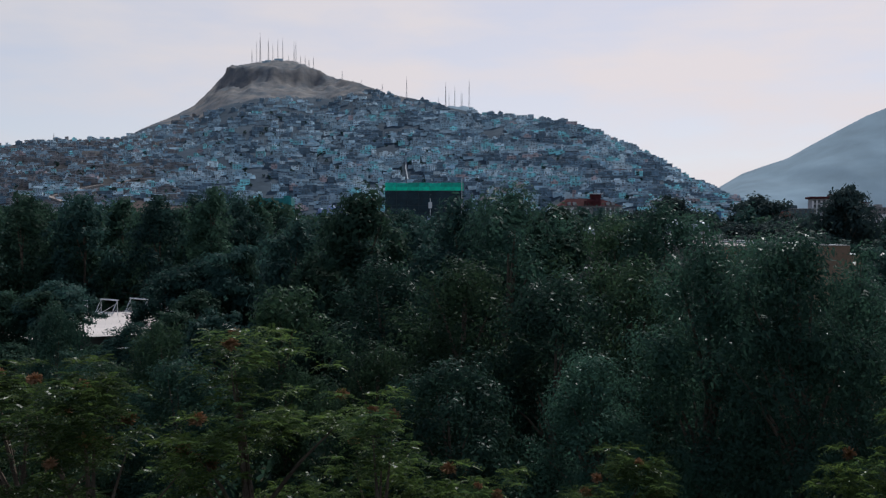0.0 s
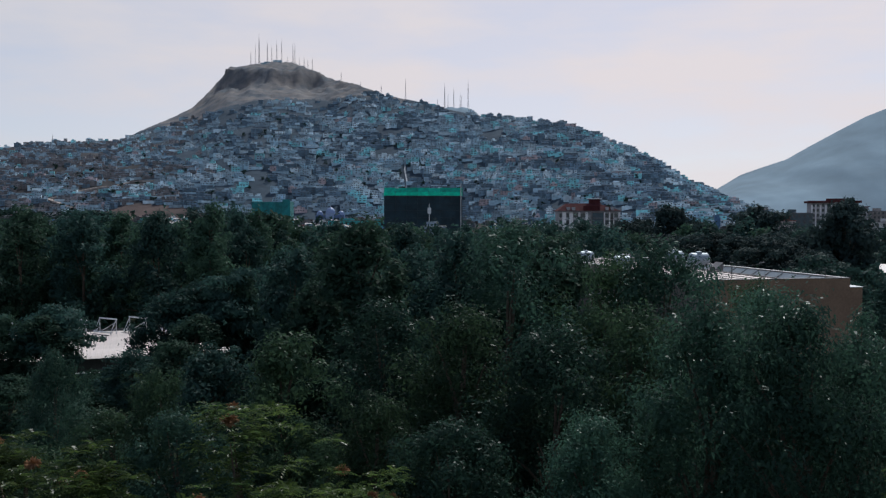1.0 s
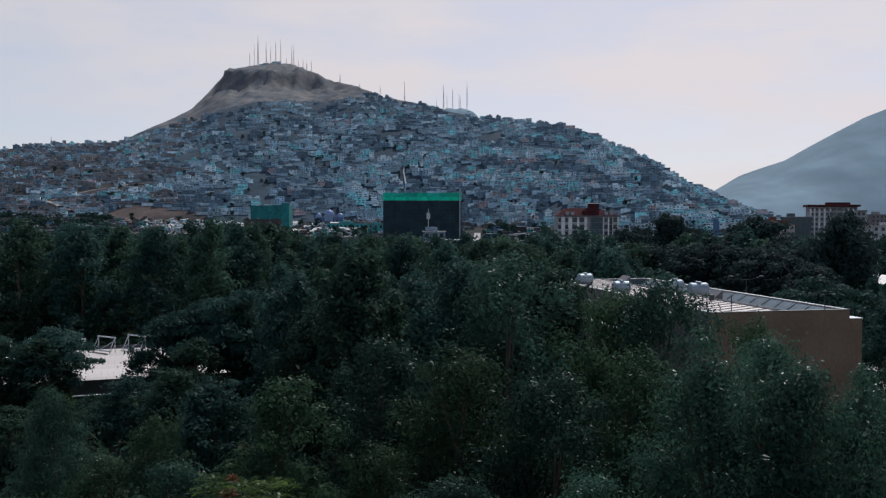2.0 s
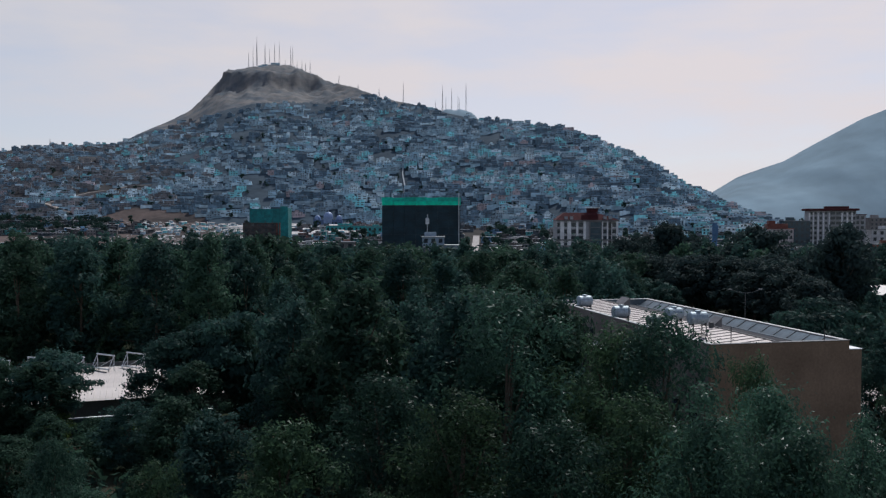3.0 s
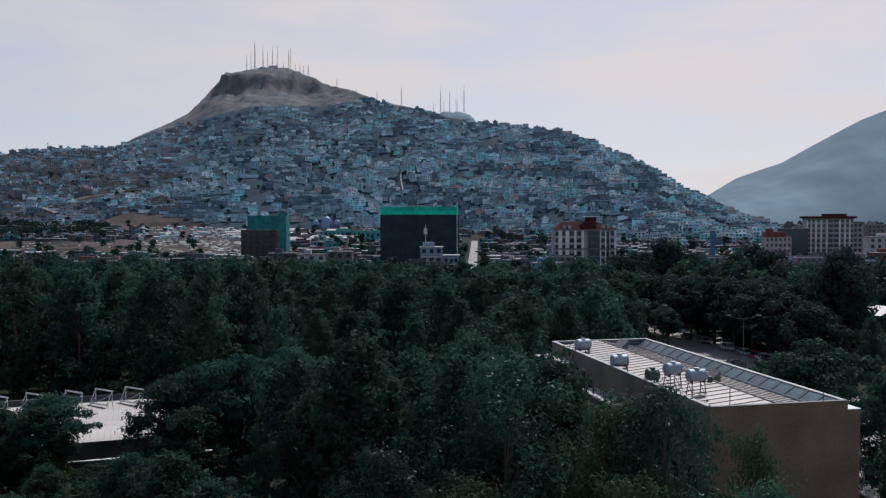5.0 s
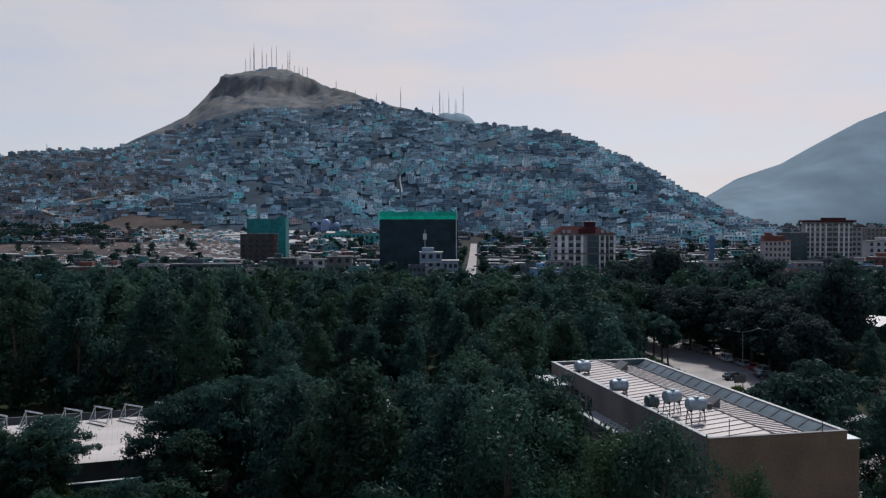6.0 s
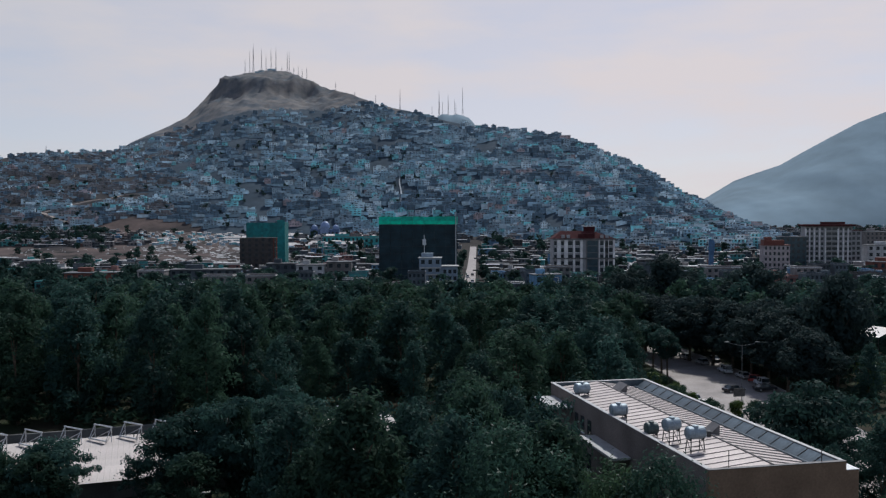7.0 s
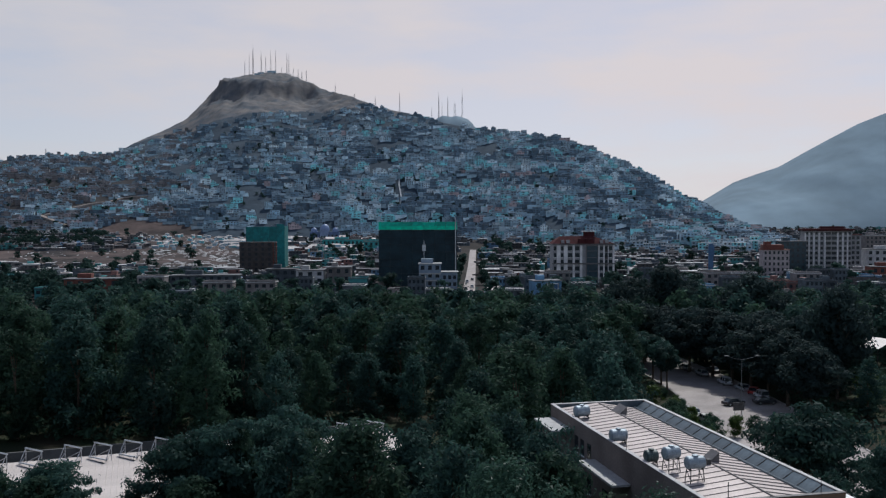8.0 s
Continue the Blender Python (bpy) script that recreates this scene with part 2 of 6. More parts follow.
# first three darkened: shade on the backlit fronts is in the base colour
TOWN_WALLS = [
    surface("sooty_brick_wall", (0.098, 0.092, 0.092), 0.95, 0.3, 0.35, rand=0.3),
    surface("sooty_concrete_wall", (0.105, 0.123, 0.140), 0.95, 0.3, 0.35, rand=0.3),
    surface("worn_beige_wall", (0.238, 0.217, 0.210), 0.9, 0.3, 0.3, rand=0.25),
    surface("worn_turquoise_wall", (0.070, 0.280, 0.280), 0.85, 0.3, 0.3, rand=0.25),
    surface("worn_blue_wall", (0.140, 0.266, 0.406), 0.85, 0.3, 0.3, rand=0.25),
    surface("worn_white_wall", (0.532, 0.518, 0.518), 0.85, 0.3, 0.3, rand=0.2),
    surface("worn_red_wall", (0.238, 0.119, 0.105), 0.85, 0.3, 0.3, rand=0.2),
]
TOWN_WORDS = ["shade-darkened brick", "shade-darkened grey concrete", "worn, shade-darkened beige rendered", "faded turquoise", "faded blue", "worn white rendered", "dull red"]
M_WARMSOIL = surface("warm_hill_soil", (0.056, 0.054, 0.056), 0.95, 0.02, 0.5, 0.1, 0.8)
M_WARMMUD = surface("warm_mud_plaster", (0.27, 0.245, 0.24), 0.95, 0.2, 0.35, rand=0.35)
# dark mud, lifted and blued by haze put into the colour
M_HAZEMUD = surface("dark_mud_plaster", (0.168, 0.240, 0.305), 0.95, 0.2, 0.35, rand=0.35)
# window glass paled and dulled: distant haze is painted into it
M_HAZEWINDOW = surface("dusty_window", (0.075, 0.090, 0.105), 0.5, 0.3, 0.3, bump=0.0)
# roof mud with the same haze blue in its base colour
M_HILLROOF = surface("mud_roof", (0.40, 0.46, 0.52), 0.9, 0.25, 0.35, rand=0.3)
M_DARKROOF = surface("dusty_dark_roof", (0.20, 0.20, 0.205), 0.9, 0.25, 0.4, rand=0.4)
WALL_WORDS = ["haze-blue mud-plastered", "haze-tinted grey mud-plastered", "haze-tinted beige rendered", "turquoise painted", "pale blue painted", "whitewashed", "pinkish rendered"]
M_BARK = surface("bark", (0.11, 0.085, 0.065), 0.95, 1.5, 0.4, 12.0, 0.6)
L_DEEP = foliage("leaf_deep_green", (0.030, 0.060, 0.053), (0.038, 0.084, 0.068), 0.55, 0.46, 0.05)
L_MID = foliage("leaf_mid_green", (0.030, 0.060, 0.044), (0.046, 0.088, 0.054), 0.55, 0.44, 0.04)
L_GLINT = foliage("leaf_glossy_green", (0.029, 0.060, 0.046), (0.043, 0.088, 0.060), 0.36, 0.46, 0.05)
L_CLOSE = foliage("leaf_fine_green", (0.038, 0.078, 0.058), (0.054, 0.110, 0.072), 0.30, 0.48, 0.05)
L_YELLOW = foliage("leaf_yellow_green", (0.018, 0.046, 0.028), (0.120, 0.165, 0.034), 0.28, 0.60, 0.07)
L_OLIVE = foliage("leaf_olive_green", (0.026, 0.054, 0.036), (0.054, 0.090, 0.042), 0.4, 0.46, 0.05)
L_PINE = foliage("pine_needle", (0.026, 0.042, 0.042), (0.036, 0.060, 0.056), 0.7, 0.34, 0.05)
L_SEED = foliage("reddish_seed", (0.22, 0.125, 0.07), (0.40, 0.24, 0.13), 0.8, 0.5)

# ---------------------------------------------------------------- building helpers
def part(name, bm, material, parent, label=""):
    """Links a bmesh as one mesh object under a thing or a part."""
    me = bpy.data.meshes.new(name)
    bm.to_mesh(me)
    bm.free()
    for m in material if isinstance(material, (list, tuple)) else (material,):
        me.materials.append(m)
    ob = new(name, me)
    ob.parent = parent
    if label:
        ob["label"] = label
    return ob


def linked(name, me, parent, m):
    """One more object on a mesh that exists."""
    ob = new(name, me)
    ob.parent, ob.matrix_basis = parent, m
    return ob


def thing(name, m, label, category, group="", kind=""):
    ob = new(name)
    ob.matrix_basis = m
    ob.empty_display_size = 0.5
    return tagged(ob, label, category, group, kind)


def box(x0, y0, z0, x1, y1, z1, bm=None, mi=0):
    bm = bm or bmesh.new()
    v = [bm.verts.new((x, y, z)) for z in (z0, z1) for x, y in ((x0, y0), (x1, y0), (x1, y1), (x0, y1))]
    for f in ((3, 2, 1, 0), (4, 5, 6, 7), (0, 1, 5, 4), (1, 2, 6, 5), (2, 3, 7, 6), (3, 0, 4, 7)):
        bm.faces.new([v[i] for i in f]).material_index = mi
    return bm


def bevel(bm, w):
    bmesh.ops.bevel(bm, geom=bm.edges[:], offset=w, segments=1, affect="EDGES")
    return bm


def tube(points, radii, sides=6, bm=None, cap=True):
    """A tapered tube along points."""
    bm = bm or bmesh.new()
    rings = []
    for i, p in enumerate(points):
        p = Vector(p)
        a, b = Vector(points[max(i - 1, 0)]), Vector(points[min(i + 1, len(points) - 1)])
        d = (b - a).normalized()
        u = d.cross(Vector((0, 0, 1)) if abs(d.z) < 0.95 else Vector((1, 0, 0))).normalized()
        w = d.cross(u)
        r = radii[i] if isinstance(radii, (list, tuple)) else radii
        rings.append([bm.verts.new(p + (u * math.cos(k * math.tau / sides) + w * math.sin(k * math.tau / sides)) * r) for k in range(sides)])
    for a, b in zip(rings, rings[1:]):
        for k in range(sides):
            bm.faces.new((a[k], a[(k + 1) % sides], b[(k + 1) % sides], b[k]))
    if cap:
        bm.faces.new(rings[0][::-1])
        bm.faces.new(rings[-1])
    return bm


def prism(outline, z0, z1, bm=None):
    bm = bm or bmesh.new()
    lo = [bm.verts.new((x, y, z0)) for x, y in outline]
    hi = [bm.verts.new((x, y, z1)) for x, y in outline]
    n = len(lo)
    bm.faces.new(lo[::-1])
    bm.faces.new(hi)
    for i in range(n):
        bm.faces.new((lo[i], lo[(i + 1) % n], hi[(i + 1) % n], hi[i]))
    return bm


def array_mesh(name, verts, sides, material, smooth=False):
    """A mesh of loose triangles or quads from an array of corners."""
    me = bpy.data.meshes.new(name)
    n = len(verts)
    me.vertices.add(n)
    me.vertices.foreach_set("co", np.ascontiguousarray(verts, dtype=np.float32).ravel())
    me.loops.add(n)
    me.loops.foreach_set("vertex_index", np.arange(n, dtype=np.int32))
    me.polygons.add(n // sides)
    me.polygons.foreach_set("loop_start", np.arange(0, n, sides, dtype=np.int32))
    me.materials.append(material)
    me.update(calc_edges=True)
    return me


def grid_mesh(name, x, y, z, material):
    """A sheet from three arrays of the same shape."""
    r, c = x.shape
    me = bpy.data.meshes.new(name)
    v = np.stack((x, y, z), -1).reshape(-1, 3)
    i = (np.arange(r - 1)[:, None] * c + np.arange(c - 1)).ravel()
    f = np.stack((i, i + 1, i + c + 1, i + c), -1)
    me.from_pydata(v.tolist(), [], f.tolist())
    for p in me.polygons:
        p.use_smooth = True
    me.materials.append(material)
    return me


def smoothstep(a, b, x):
    t = np.clip((x - a) / (b - a), 0, 1)
    return t * t * (3 - 2 * t)


# ---------------------------------------------------------------- ground
def ground_z(x, y):
    """The plain rises a little towards the hill's foot."""
    return 15.0 * smoothstep(650, 1150, np.asarray(y, float)) + 12.0 * smoothstep(-150, -450, np.asarray(x, float)) * smoothstep(850, 1200, np.asarray(y, float))


gy = np.concatenate((np.linspace(-300, 0, 8), np.linspace(20, 1400, 70), np.linspace(1500, 4900, 18)))
gx = np.concatenate((np.linspace(-4800, -700, 14), np.linspace(-600, 600, 49), np.linspace(700, 4800, 14)))
GX, GY = np.meshgrid(gx, gy)
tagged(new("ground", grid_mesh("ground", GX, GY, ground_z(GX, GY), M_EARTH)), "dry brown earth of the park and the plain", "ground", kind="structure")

pgx, pgy = np.meshgrid(np.linspace(-330, 330, 40), np.linspace(-120, 372, 40))
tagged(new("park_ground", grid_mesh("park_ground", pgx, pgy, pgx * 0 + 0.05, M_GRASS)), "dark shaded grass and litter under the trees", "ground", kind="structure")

fu, fy_ = np.meshgrid(np.linspace(-0.56, -0.165, 90), np.linspace(690, 1128, 60))
bumps = np.array([[noise.fractal((u * 40, y * 0.02, 6.0), 0.9, 2.0, 4) for u, y in zip(*r)] for r in zip(fu, fy_)])
edge = np.clip((fu + 0.165) / -0.03, 0, 1) * np.clip((fy_ - 690) / 40, 0, 1)
tagged(new("bare_field", grid_mesh("bare_field", fu * fy_, fy_, ground_z(fu * fy_, fy_) - 0.8 + (1.0 + 0.8 * bumps) * edge, M_BARE)), "bare brown trampled field below the hill", "field", kind="structure")

# ---------------------------------------------------------------- the hill
RIDGE = [(-1240, 1550, 143), (-921, 1550, 143), (-771, 1550, 146), (-666, 1560, 158), (-601, 1600, 160), (-588, 1650, 177), (-559, 1780, 222), (-527, 1850, 255),
         (-512, 1930, 302), (-494, 2010, 353), (-453, 2060, 382), (-394, 2072, 390), (-337, 2040, 378), (-286, 1960, 343), (-197, 1780, 298),
         (-154, 1690, 276), (-119, 1650, 256), (-53, 1600, 237), (18, 1520, 208), (55, 1470, 193), (91, 1430, 186), (159, 1380, 171), (205, 1330, 155),
         (243, 1300, 136), (278, 1270, 115), (307, 1250, 99), (343, 1222, 70), (350, 1150, 54), (337, 1000, 34), (372, 960, 16), (400, 950, 8)]
RU = np.array([x / y for x, y, z in RIDGE])
RD = np.array([y for x, y, z in RIDGE], float)
RZ = np.array([z for x, y, z in RIDGE], float)
FOOT_U, FOOT_D = [-0.8, -0.4, -0.2, -0.05, 0.05, 0.12, 0.24, 0.45], [1080, 1090, 1110, 1130, 1080, 990, 860, 850]


def hill_point(u, s):
    """u: bearing as x / y; s: 0 at the foot, 1 on the ridge, beyond it the back slope."""
    rd, rz, fd = np.interp(u, RU, RD), np.interp(u, RU, RZ), np.interp(u, FOOT_U, FOOT_D)
    y = fd + (rd - fd) * s
    foot = ground_z(u * y, y) - 1.0
    up = np.clip(s, 0, 1)
    rise = up + 0.05 * np.sin(up * math.pi)
    z = foot + (rz - foot) * rise - np.clip(s - 1, 0, 9) * (rd - fd) * 0.45
    # a cliff band below the flat cap of the summit, with a gentle shelf at its foot
    step_up = np.where(z < 302, -9.0 * smoothstep(262, 302, z), np.where(z < 314, np.interp(z, [302, 314], [-9, 31]), 31.0 * np.clip((rz - z) / np.maximum(rz - 314, 1), 0, 1)))
    z = z + step_up * smoothstep(318, 352, rz) * (s <= 1)
    return u * y, y, z


def hill_noise(x, y, z):
    return noise.fractal((x * 0.012, y * 0.012, z * 0.01), 0.9, 2.1, 4)


hu, hs = np.linspace(-0.79, 0.42, 420), np.concatenate((np.linspace(0, 1, 90), np.linspace(1.03, 1.8, 12)))
HU, HS = np.meshgrid(hu, hs)
HX, HY, HZ = hill_point(HU, HS)
rough = np.array([[hill_noise(x, y, z) for x, y, z in zip(*r)] for r in zip(HX, HY, HZ)])
crag = np.array([[noise.ridged_multi_fractal((x * 0.011, y * 0.004, 5.0), 0.8, 2.2, 5, 0.9, 2.0) for x, y in zip(*r)] for r in zip(HX, HY)])
HZ = HZ + (crag - 1.2) * 7.5 * smoothstep(220, 300, HZ) * (1 - smoothstep(0.93, 1.0, HS))
fine_rock = np.array([[noise.fractal((x * 0.045, y * 0.03, z * 0.05), 0.8, 2.2, 3) for x, y, z in zip(*r)] for r in zip(HX, HY, HZ)])
HZ = HZ + fine_rock * 5.0 * smoothstep(205, 260, HZ) * (1 - 0.6 * smoothstep(0.95, 1.0, HS))
HZ = HZ + rough * (2.5 + 9.0 * smoothstep(200, 330, HZ)) * smoothstep(0, 0.1, HS) * (1 - 0.5 * smoothstep(0.9, 1.0, HS))
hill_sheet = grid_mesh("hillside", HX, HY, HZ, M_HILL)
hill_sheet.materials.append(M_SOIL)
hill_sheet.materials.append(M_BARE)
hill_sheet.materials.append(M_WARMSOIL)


def house_line(u):
    """Height up to which houses climb the slope at a bearing."""
    return float(np.interp(u, [-0.4, -0.31, -0.25, -0.15, -0.09, -0.045, -0.02, 0.4], [190, 200, 224, 250, 246, 240, 300, 300]))


def bare_foot(u, s):
    """True on the bare field that climbs the foot of the hill."""
    return s < float(np.interp(u, [-0.42, -0.39, -0.355, -0.31, -0.27, -0.2], [-1, 0.03, 0.085, 0.06, 0.03, -1]))


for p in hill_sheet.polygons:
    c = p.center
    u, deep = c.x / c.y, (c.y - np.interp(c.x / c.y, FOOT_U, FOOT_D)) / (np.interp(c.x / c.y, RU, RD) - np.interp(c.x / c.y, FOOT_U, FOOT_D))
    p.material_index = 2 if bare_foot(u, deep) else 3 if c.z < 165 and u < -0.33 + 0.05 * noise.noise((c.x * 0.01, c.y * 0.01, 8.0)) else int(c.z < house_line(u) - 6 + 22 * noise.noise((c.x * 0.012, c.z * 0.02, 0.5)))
tagged(new("hillside", hill_sheet), "bare brown rocky hill, tinted haze-blue, with a rounded summit", "hill", kind="structure")

# ---------------------------------------------------------------- rounded knoll behind the ridge
KNOLL_Y, KNOLL_X = 2600.0, 44.7


def knoll_z(x, y):
    r = math.hypot((x - KNOLL_X) / 66.0, (y - KNOLL_Y) / 90.0)
    return 350.0 - 26.0 * r ** 2.6 + 6.0 * noise.fractal((x * 0.035, y * 0.03, 2.0), 0.9, 2.0, 4)


kx, ky = np.meshgrid(KNOLL_X + np.linspace(-190, 190, 64), KNOLL_Y + np.linspace(-240, 240, 24))
kz = np.array([[max(60.0, knoll_z(x, y)) for x, y in zip(*r)] for r in zip(kx, ky)])
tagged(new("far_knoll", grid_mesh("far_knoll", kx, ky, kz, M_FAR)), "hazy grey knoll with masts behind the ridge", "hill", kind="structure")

# ---------------------------------------------------------------- far mountain
fx = np.linspace(850, 3000, 160)
crest = np.interp(fx, [850, 974, 1098, 1181, 1264, 1347, 1451, 1554, 1654, 1900, 2300, 3000], [30, 107, 181, 210, 237, 284, 340, 394, 433, 500, 560, 500])
fr = np.linspace(0, 1, 40)
FX, FR = np.meshgrid(fx, fr)
FC = np.tile(crest, (40, 1))
FY = 2500 + 700 * FR
FX2 = FX * FY / 3200
fold = np.array([[noise.fractal((x * 0.005 + f * 0.9, f * 0.8, 3.0), 0.9, 2.0, 3) * 1.3 + 0.16 * noise.fractal((x * 0.04, f * 9.0, 4.0), 0.9, 2.0, 4) for x, f in zip(*r)] for r in zip(FX2, FR)])
FZ = 14 + (FC - 14) * FR ** 0.9 * (1 + 0.0 * FR) + fold * 9.0 * np.sin(FR * math.pi)
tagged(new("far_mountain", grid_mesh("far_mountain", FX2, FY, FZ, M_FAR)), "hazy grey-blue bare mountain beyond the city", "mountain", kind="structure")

# ---------------------------------------------------------------- trees
def leaf_corners(rng, centres, radii, n, size, flat=0.8, droop=0.2, sides=3, shell=0.35, stray=0.14):
    """Corners of n leaves spread over round clumps."""
    centres, radii = np.asarray(centres, float), np.asarray(radii, float)
    k = rng.choice(len(radii), n, p=radii ** 2 / (radii ** 2).sum())
    d = rng.normal(size=(n, 3))
    d /= np.linalg.norm(d, axis=1)[:, None]
    r = radii[k] * (shell + (1.2 - shell) * rng.random(n)) * np.where(rng.random(n) < stray, rng.uniform(1.1, 1.75, n), 1.0)
    c = centres[k] + d * r[:, None] * (1, 1, flat)
    nrm = d * 1.2 + rng.normal(size=(n, 3)) * 0.32 + (0, 0, 0.4)
    nrm /= np.linalg.norm(nrm, axis=1)[:, None]
    a = np.cross(nrm, rng.normal(size=(n, 3)))
    a /= np.linalg.norm(a, axis=1)[:, None]
    a[:, 2] -= droop
    b = np.cross(nrm, a)
    s = size * (0.6 + 0.8 * rng.random(n))[:, None]
    if sides == 3:
        v = np.stack((c - a * s * 0.55 + b * s * 0.32, c - a * s * 0.5 - b * s * 0.34, c + a * s * 0.75), 1)
    else:
        v = np.stack((c - a * s * 0.6, c - b * s * 0.3, c + a * s * 0.7, c + b * s * 0.3), 1)
    return v.reshape(-1, 3)


def crown_clumps(rng, height, radius, bottom, count, taper=0.0, lump=0.27):
    """Centres and sizes of the clumps of one crown."""
    out, size = [], []
    mid, half = (height + bottom) / 2, (height - bottom) / 2
    for i in range(count):
        w = rng.uniform(-1, 1)
        ang = rng.uniform(0, math.tau)
        stray = 1.18 if rng.random() < 0.16 else 1.0
        side = stray * math.sqrt(max(0.02, 1 - w * w)) * (1 - taper * max(0, w)) * rng.uniform(0.45, 0.98) * (0.8 + 0.3 * math.sin(3 * ang + w * 4))
        s = radius * lump * rng.uniform(0.65, 1.3)
        out.append((math.cos(ang) * side * radius, math.sin(ang) * side * radius, mid + w * stray * (half - s * 0.6)))
        size.append(s)
    return out, size


def trunk_mesh(rng, height, bottom, thick, tips):
    """A tapered, slightly bent trunk with limbs that end in the clumps."""
    bend = [(0, 0, -0.3), (rng.uniform(-.2, .2), rng.uniform(-.2, .2), bottom * 0.6), (rng.uniform(-.4, .4), rng.uniform(-.4, .4), bottom * 1.3), (rng.uniform(-.6, .6), rng.uniform(-.6, .6), height * 0.85)]
    bm = tube(bend, [thick, thick * 0.8, thick * 0.6, thick * 0.12], 7)
    for x, y, z in tips:
        base = min(z - 0.4, max(bottom * 0.7, z * 0.6))
        f = base / (height * 0.85)
        p0 = Vector(bend[3]) * f if f > 0.4 else Vector((bend[2][0] * f, bend[2][1] * f, base))
        p0.z = base
        p1 = p0.lerp(Vector((x, y, z)), 0.55) + Vector((0, 0, 0.25))
        tube([p0, p1, (x, y, z)], [thick * 0.38, thick * 0.22, thick * 0.05], 5, bm, False)
    return bm


def make_tree(name, seed, height, radius, bottom, leaves, leaf, material, clumps=40, sides=3, label="", group="", taper=0.15, lump=0.27, limbs=10, flat=0.8, seeds=None, fronds=False):
    rng = np.random.default_rng(seed)
    root = thing(name, Matrix(), label, "tree", group)
    c, s = crown_clumps(rng, height, radius, bottom, clumps, taper, lump)
    part("trunk", trunk_mesh(rng, height, bottom, 0.018 * height + 0.06, c[:limbs]), M_BARK, root)
    if fronds:
        v = frond_corners(rng, c, s, leaves)
    else:
        v = leaf_corners(rng, c, s, leaves, leaf, flat, 0.2, sides, stray=0.01 if material is L_PINE else 0.14)
    crown = new("crown", array_mesh("crown", v, 4 if fronds else sides, material))
    crown.parent = root
    if seeds:
        top = [k for k in range(len(c)) if c[k][2] > (height + bottom) / 2]
        for k in top[:seeds]:
            part("seed_head", seed_tuft(rng, c[k][0], c[k][1], c[k][2] + s[k] * 0.9, rng.uniform(0.2, 0.3)), L_SEED, root, "rusty brown ragged seed head")
    return root


def frond_corners(rng, centres, radii, count):
    """Feathered leaves in whorls: every shoot tip carries a star of drooping stalks with pairs of narrow leaflets."""
    centres, radii = np.asarray(centres, float), np.asarray(radii, float)
    tips = count // 10
    k = rng.choice(len(radii), tips, p=radii ** 2 / (radii ** 2).sum())
    d = rng.normal(size=(tips, 3))
    d[:, 2] = np.abs(d[:, 2]) * 0.9 - 0.2
    d /= np.linalg.norm(d, axis=1)[:, None]
    tip = centres[k] + d * radii[k][:, None] * (0.55 + 0.6 * rng.random(tips))[:, None]
    turn = rng.uniform(0, math.tau, tips)
    p = np.repeat(tip, 10, 0)
    n = len(p)
    ang = np.repeat(turn, 10) + np.tile(np.arange(10) * 2.4, tips) + rng.normal(size=n) * 0.2
    rise = np.tile(np.linspace(0.75, -0.15, 10), tips) + rng.normal(size=n) * 0.12
    ax = np.stack((np.cos(ang), np.sin(ang), rise), -1) + np.repeat(d, 10, 0) * 0.25
    ax /= np.linalg.norm(ax, axis=1)[:, None]
    sd = np.stack((-np.sin(ang), np.cos(ang), np.zeros(n)), -1)
    length = (0.5 + 0.4 * rng.random(n))[:, None]
    out = []
    for j in range(6):
        f = (j + 1.0) / 6.4
        q = p + ax * length * f + np.array((0, 0, -0.42)) * length * f * f
        for sign in (-1, 1):
            leaf = sd * sign * (0.17 - 0.12 * abs(f - 0.4)) + ax * 0.06 + np.array((0, 0, -0.055)) + rng.normal(size=(n, 3)) * 0.012
            w = ax * 0.036
            out.append(np.stack((q, q + leaf * 0.4 - w, q + leaf, q + leaf * 0.4 + w), 1))
    return np.concatenate(out).reshape(-1, 3)


def seed_tuft(rng, x, y, z, r):
    """A hanging panicle of winged seeds: one ragged body."""
    bm = bmesh.new()
    bmesh.ops.create_icosphere(bm, subdivisions=4, radius=r)
    for v in bm.verts:
        v.co *= 0.15 + 1.3 * rng.random() ** 2
        v.co.z *= 0.75
        v.co += Vector((x, y, z))
    return bm


TREES = {}


def plant(kind, x, y, height, width=1.0, turn=None):
    """Sets a tree of a kind at x, y, scaled to a height; width: how broad it is beside its model."""
    models = TREES[kind]
    i = PLANTED.get(kind, 0)
    PLANTED[kind] = i + 1
    root, h = models[i % len(models)]
    k = height / h
    m = Matrix.LocRotScale((x, y, float(ground_z(x, y))), Euler((0, 0, rnd.uniform(0, math.tau) if turn is None else turn)), (k * width, k * width, k))
    if i < len(models):
        root.matrix_basis = m
        return root
    ob = copy_thing(root, Matrix())
    ob.matrix_basis = m
    return ob


PLANTED = {}
rnd = random.Random(7)
TREES["near"] = [(make_tree("feather_leaved_tree", 11 + i, 13.0, 4.4, 2.0, 2900, 0, L_YELLOW, 52, 4, "yellow-green tree with feathered leaves and rusty seed clusters", "feathered trees", 0.1, 0.23, 14, fronds=True, seeds=6), 13.0) for i in range(2)]
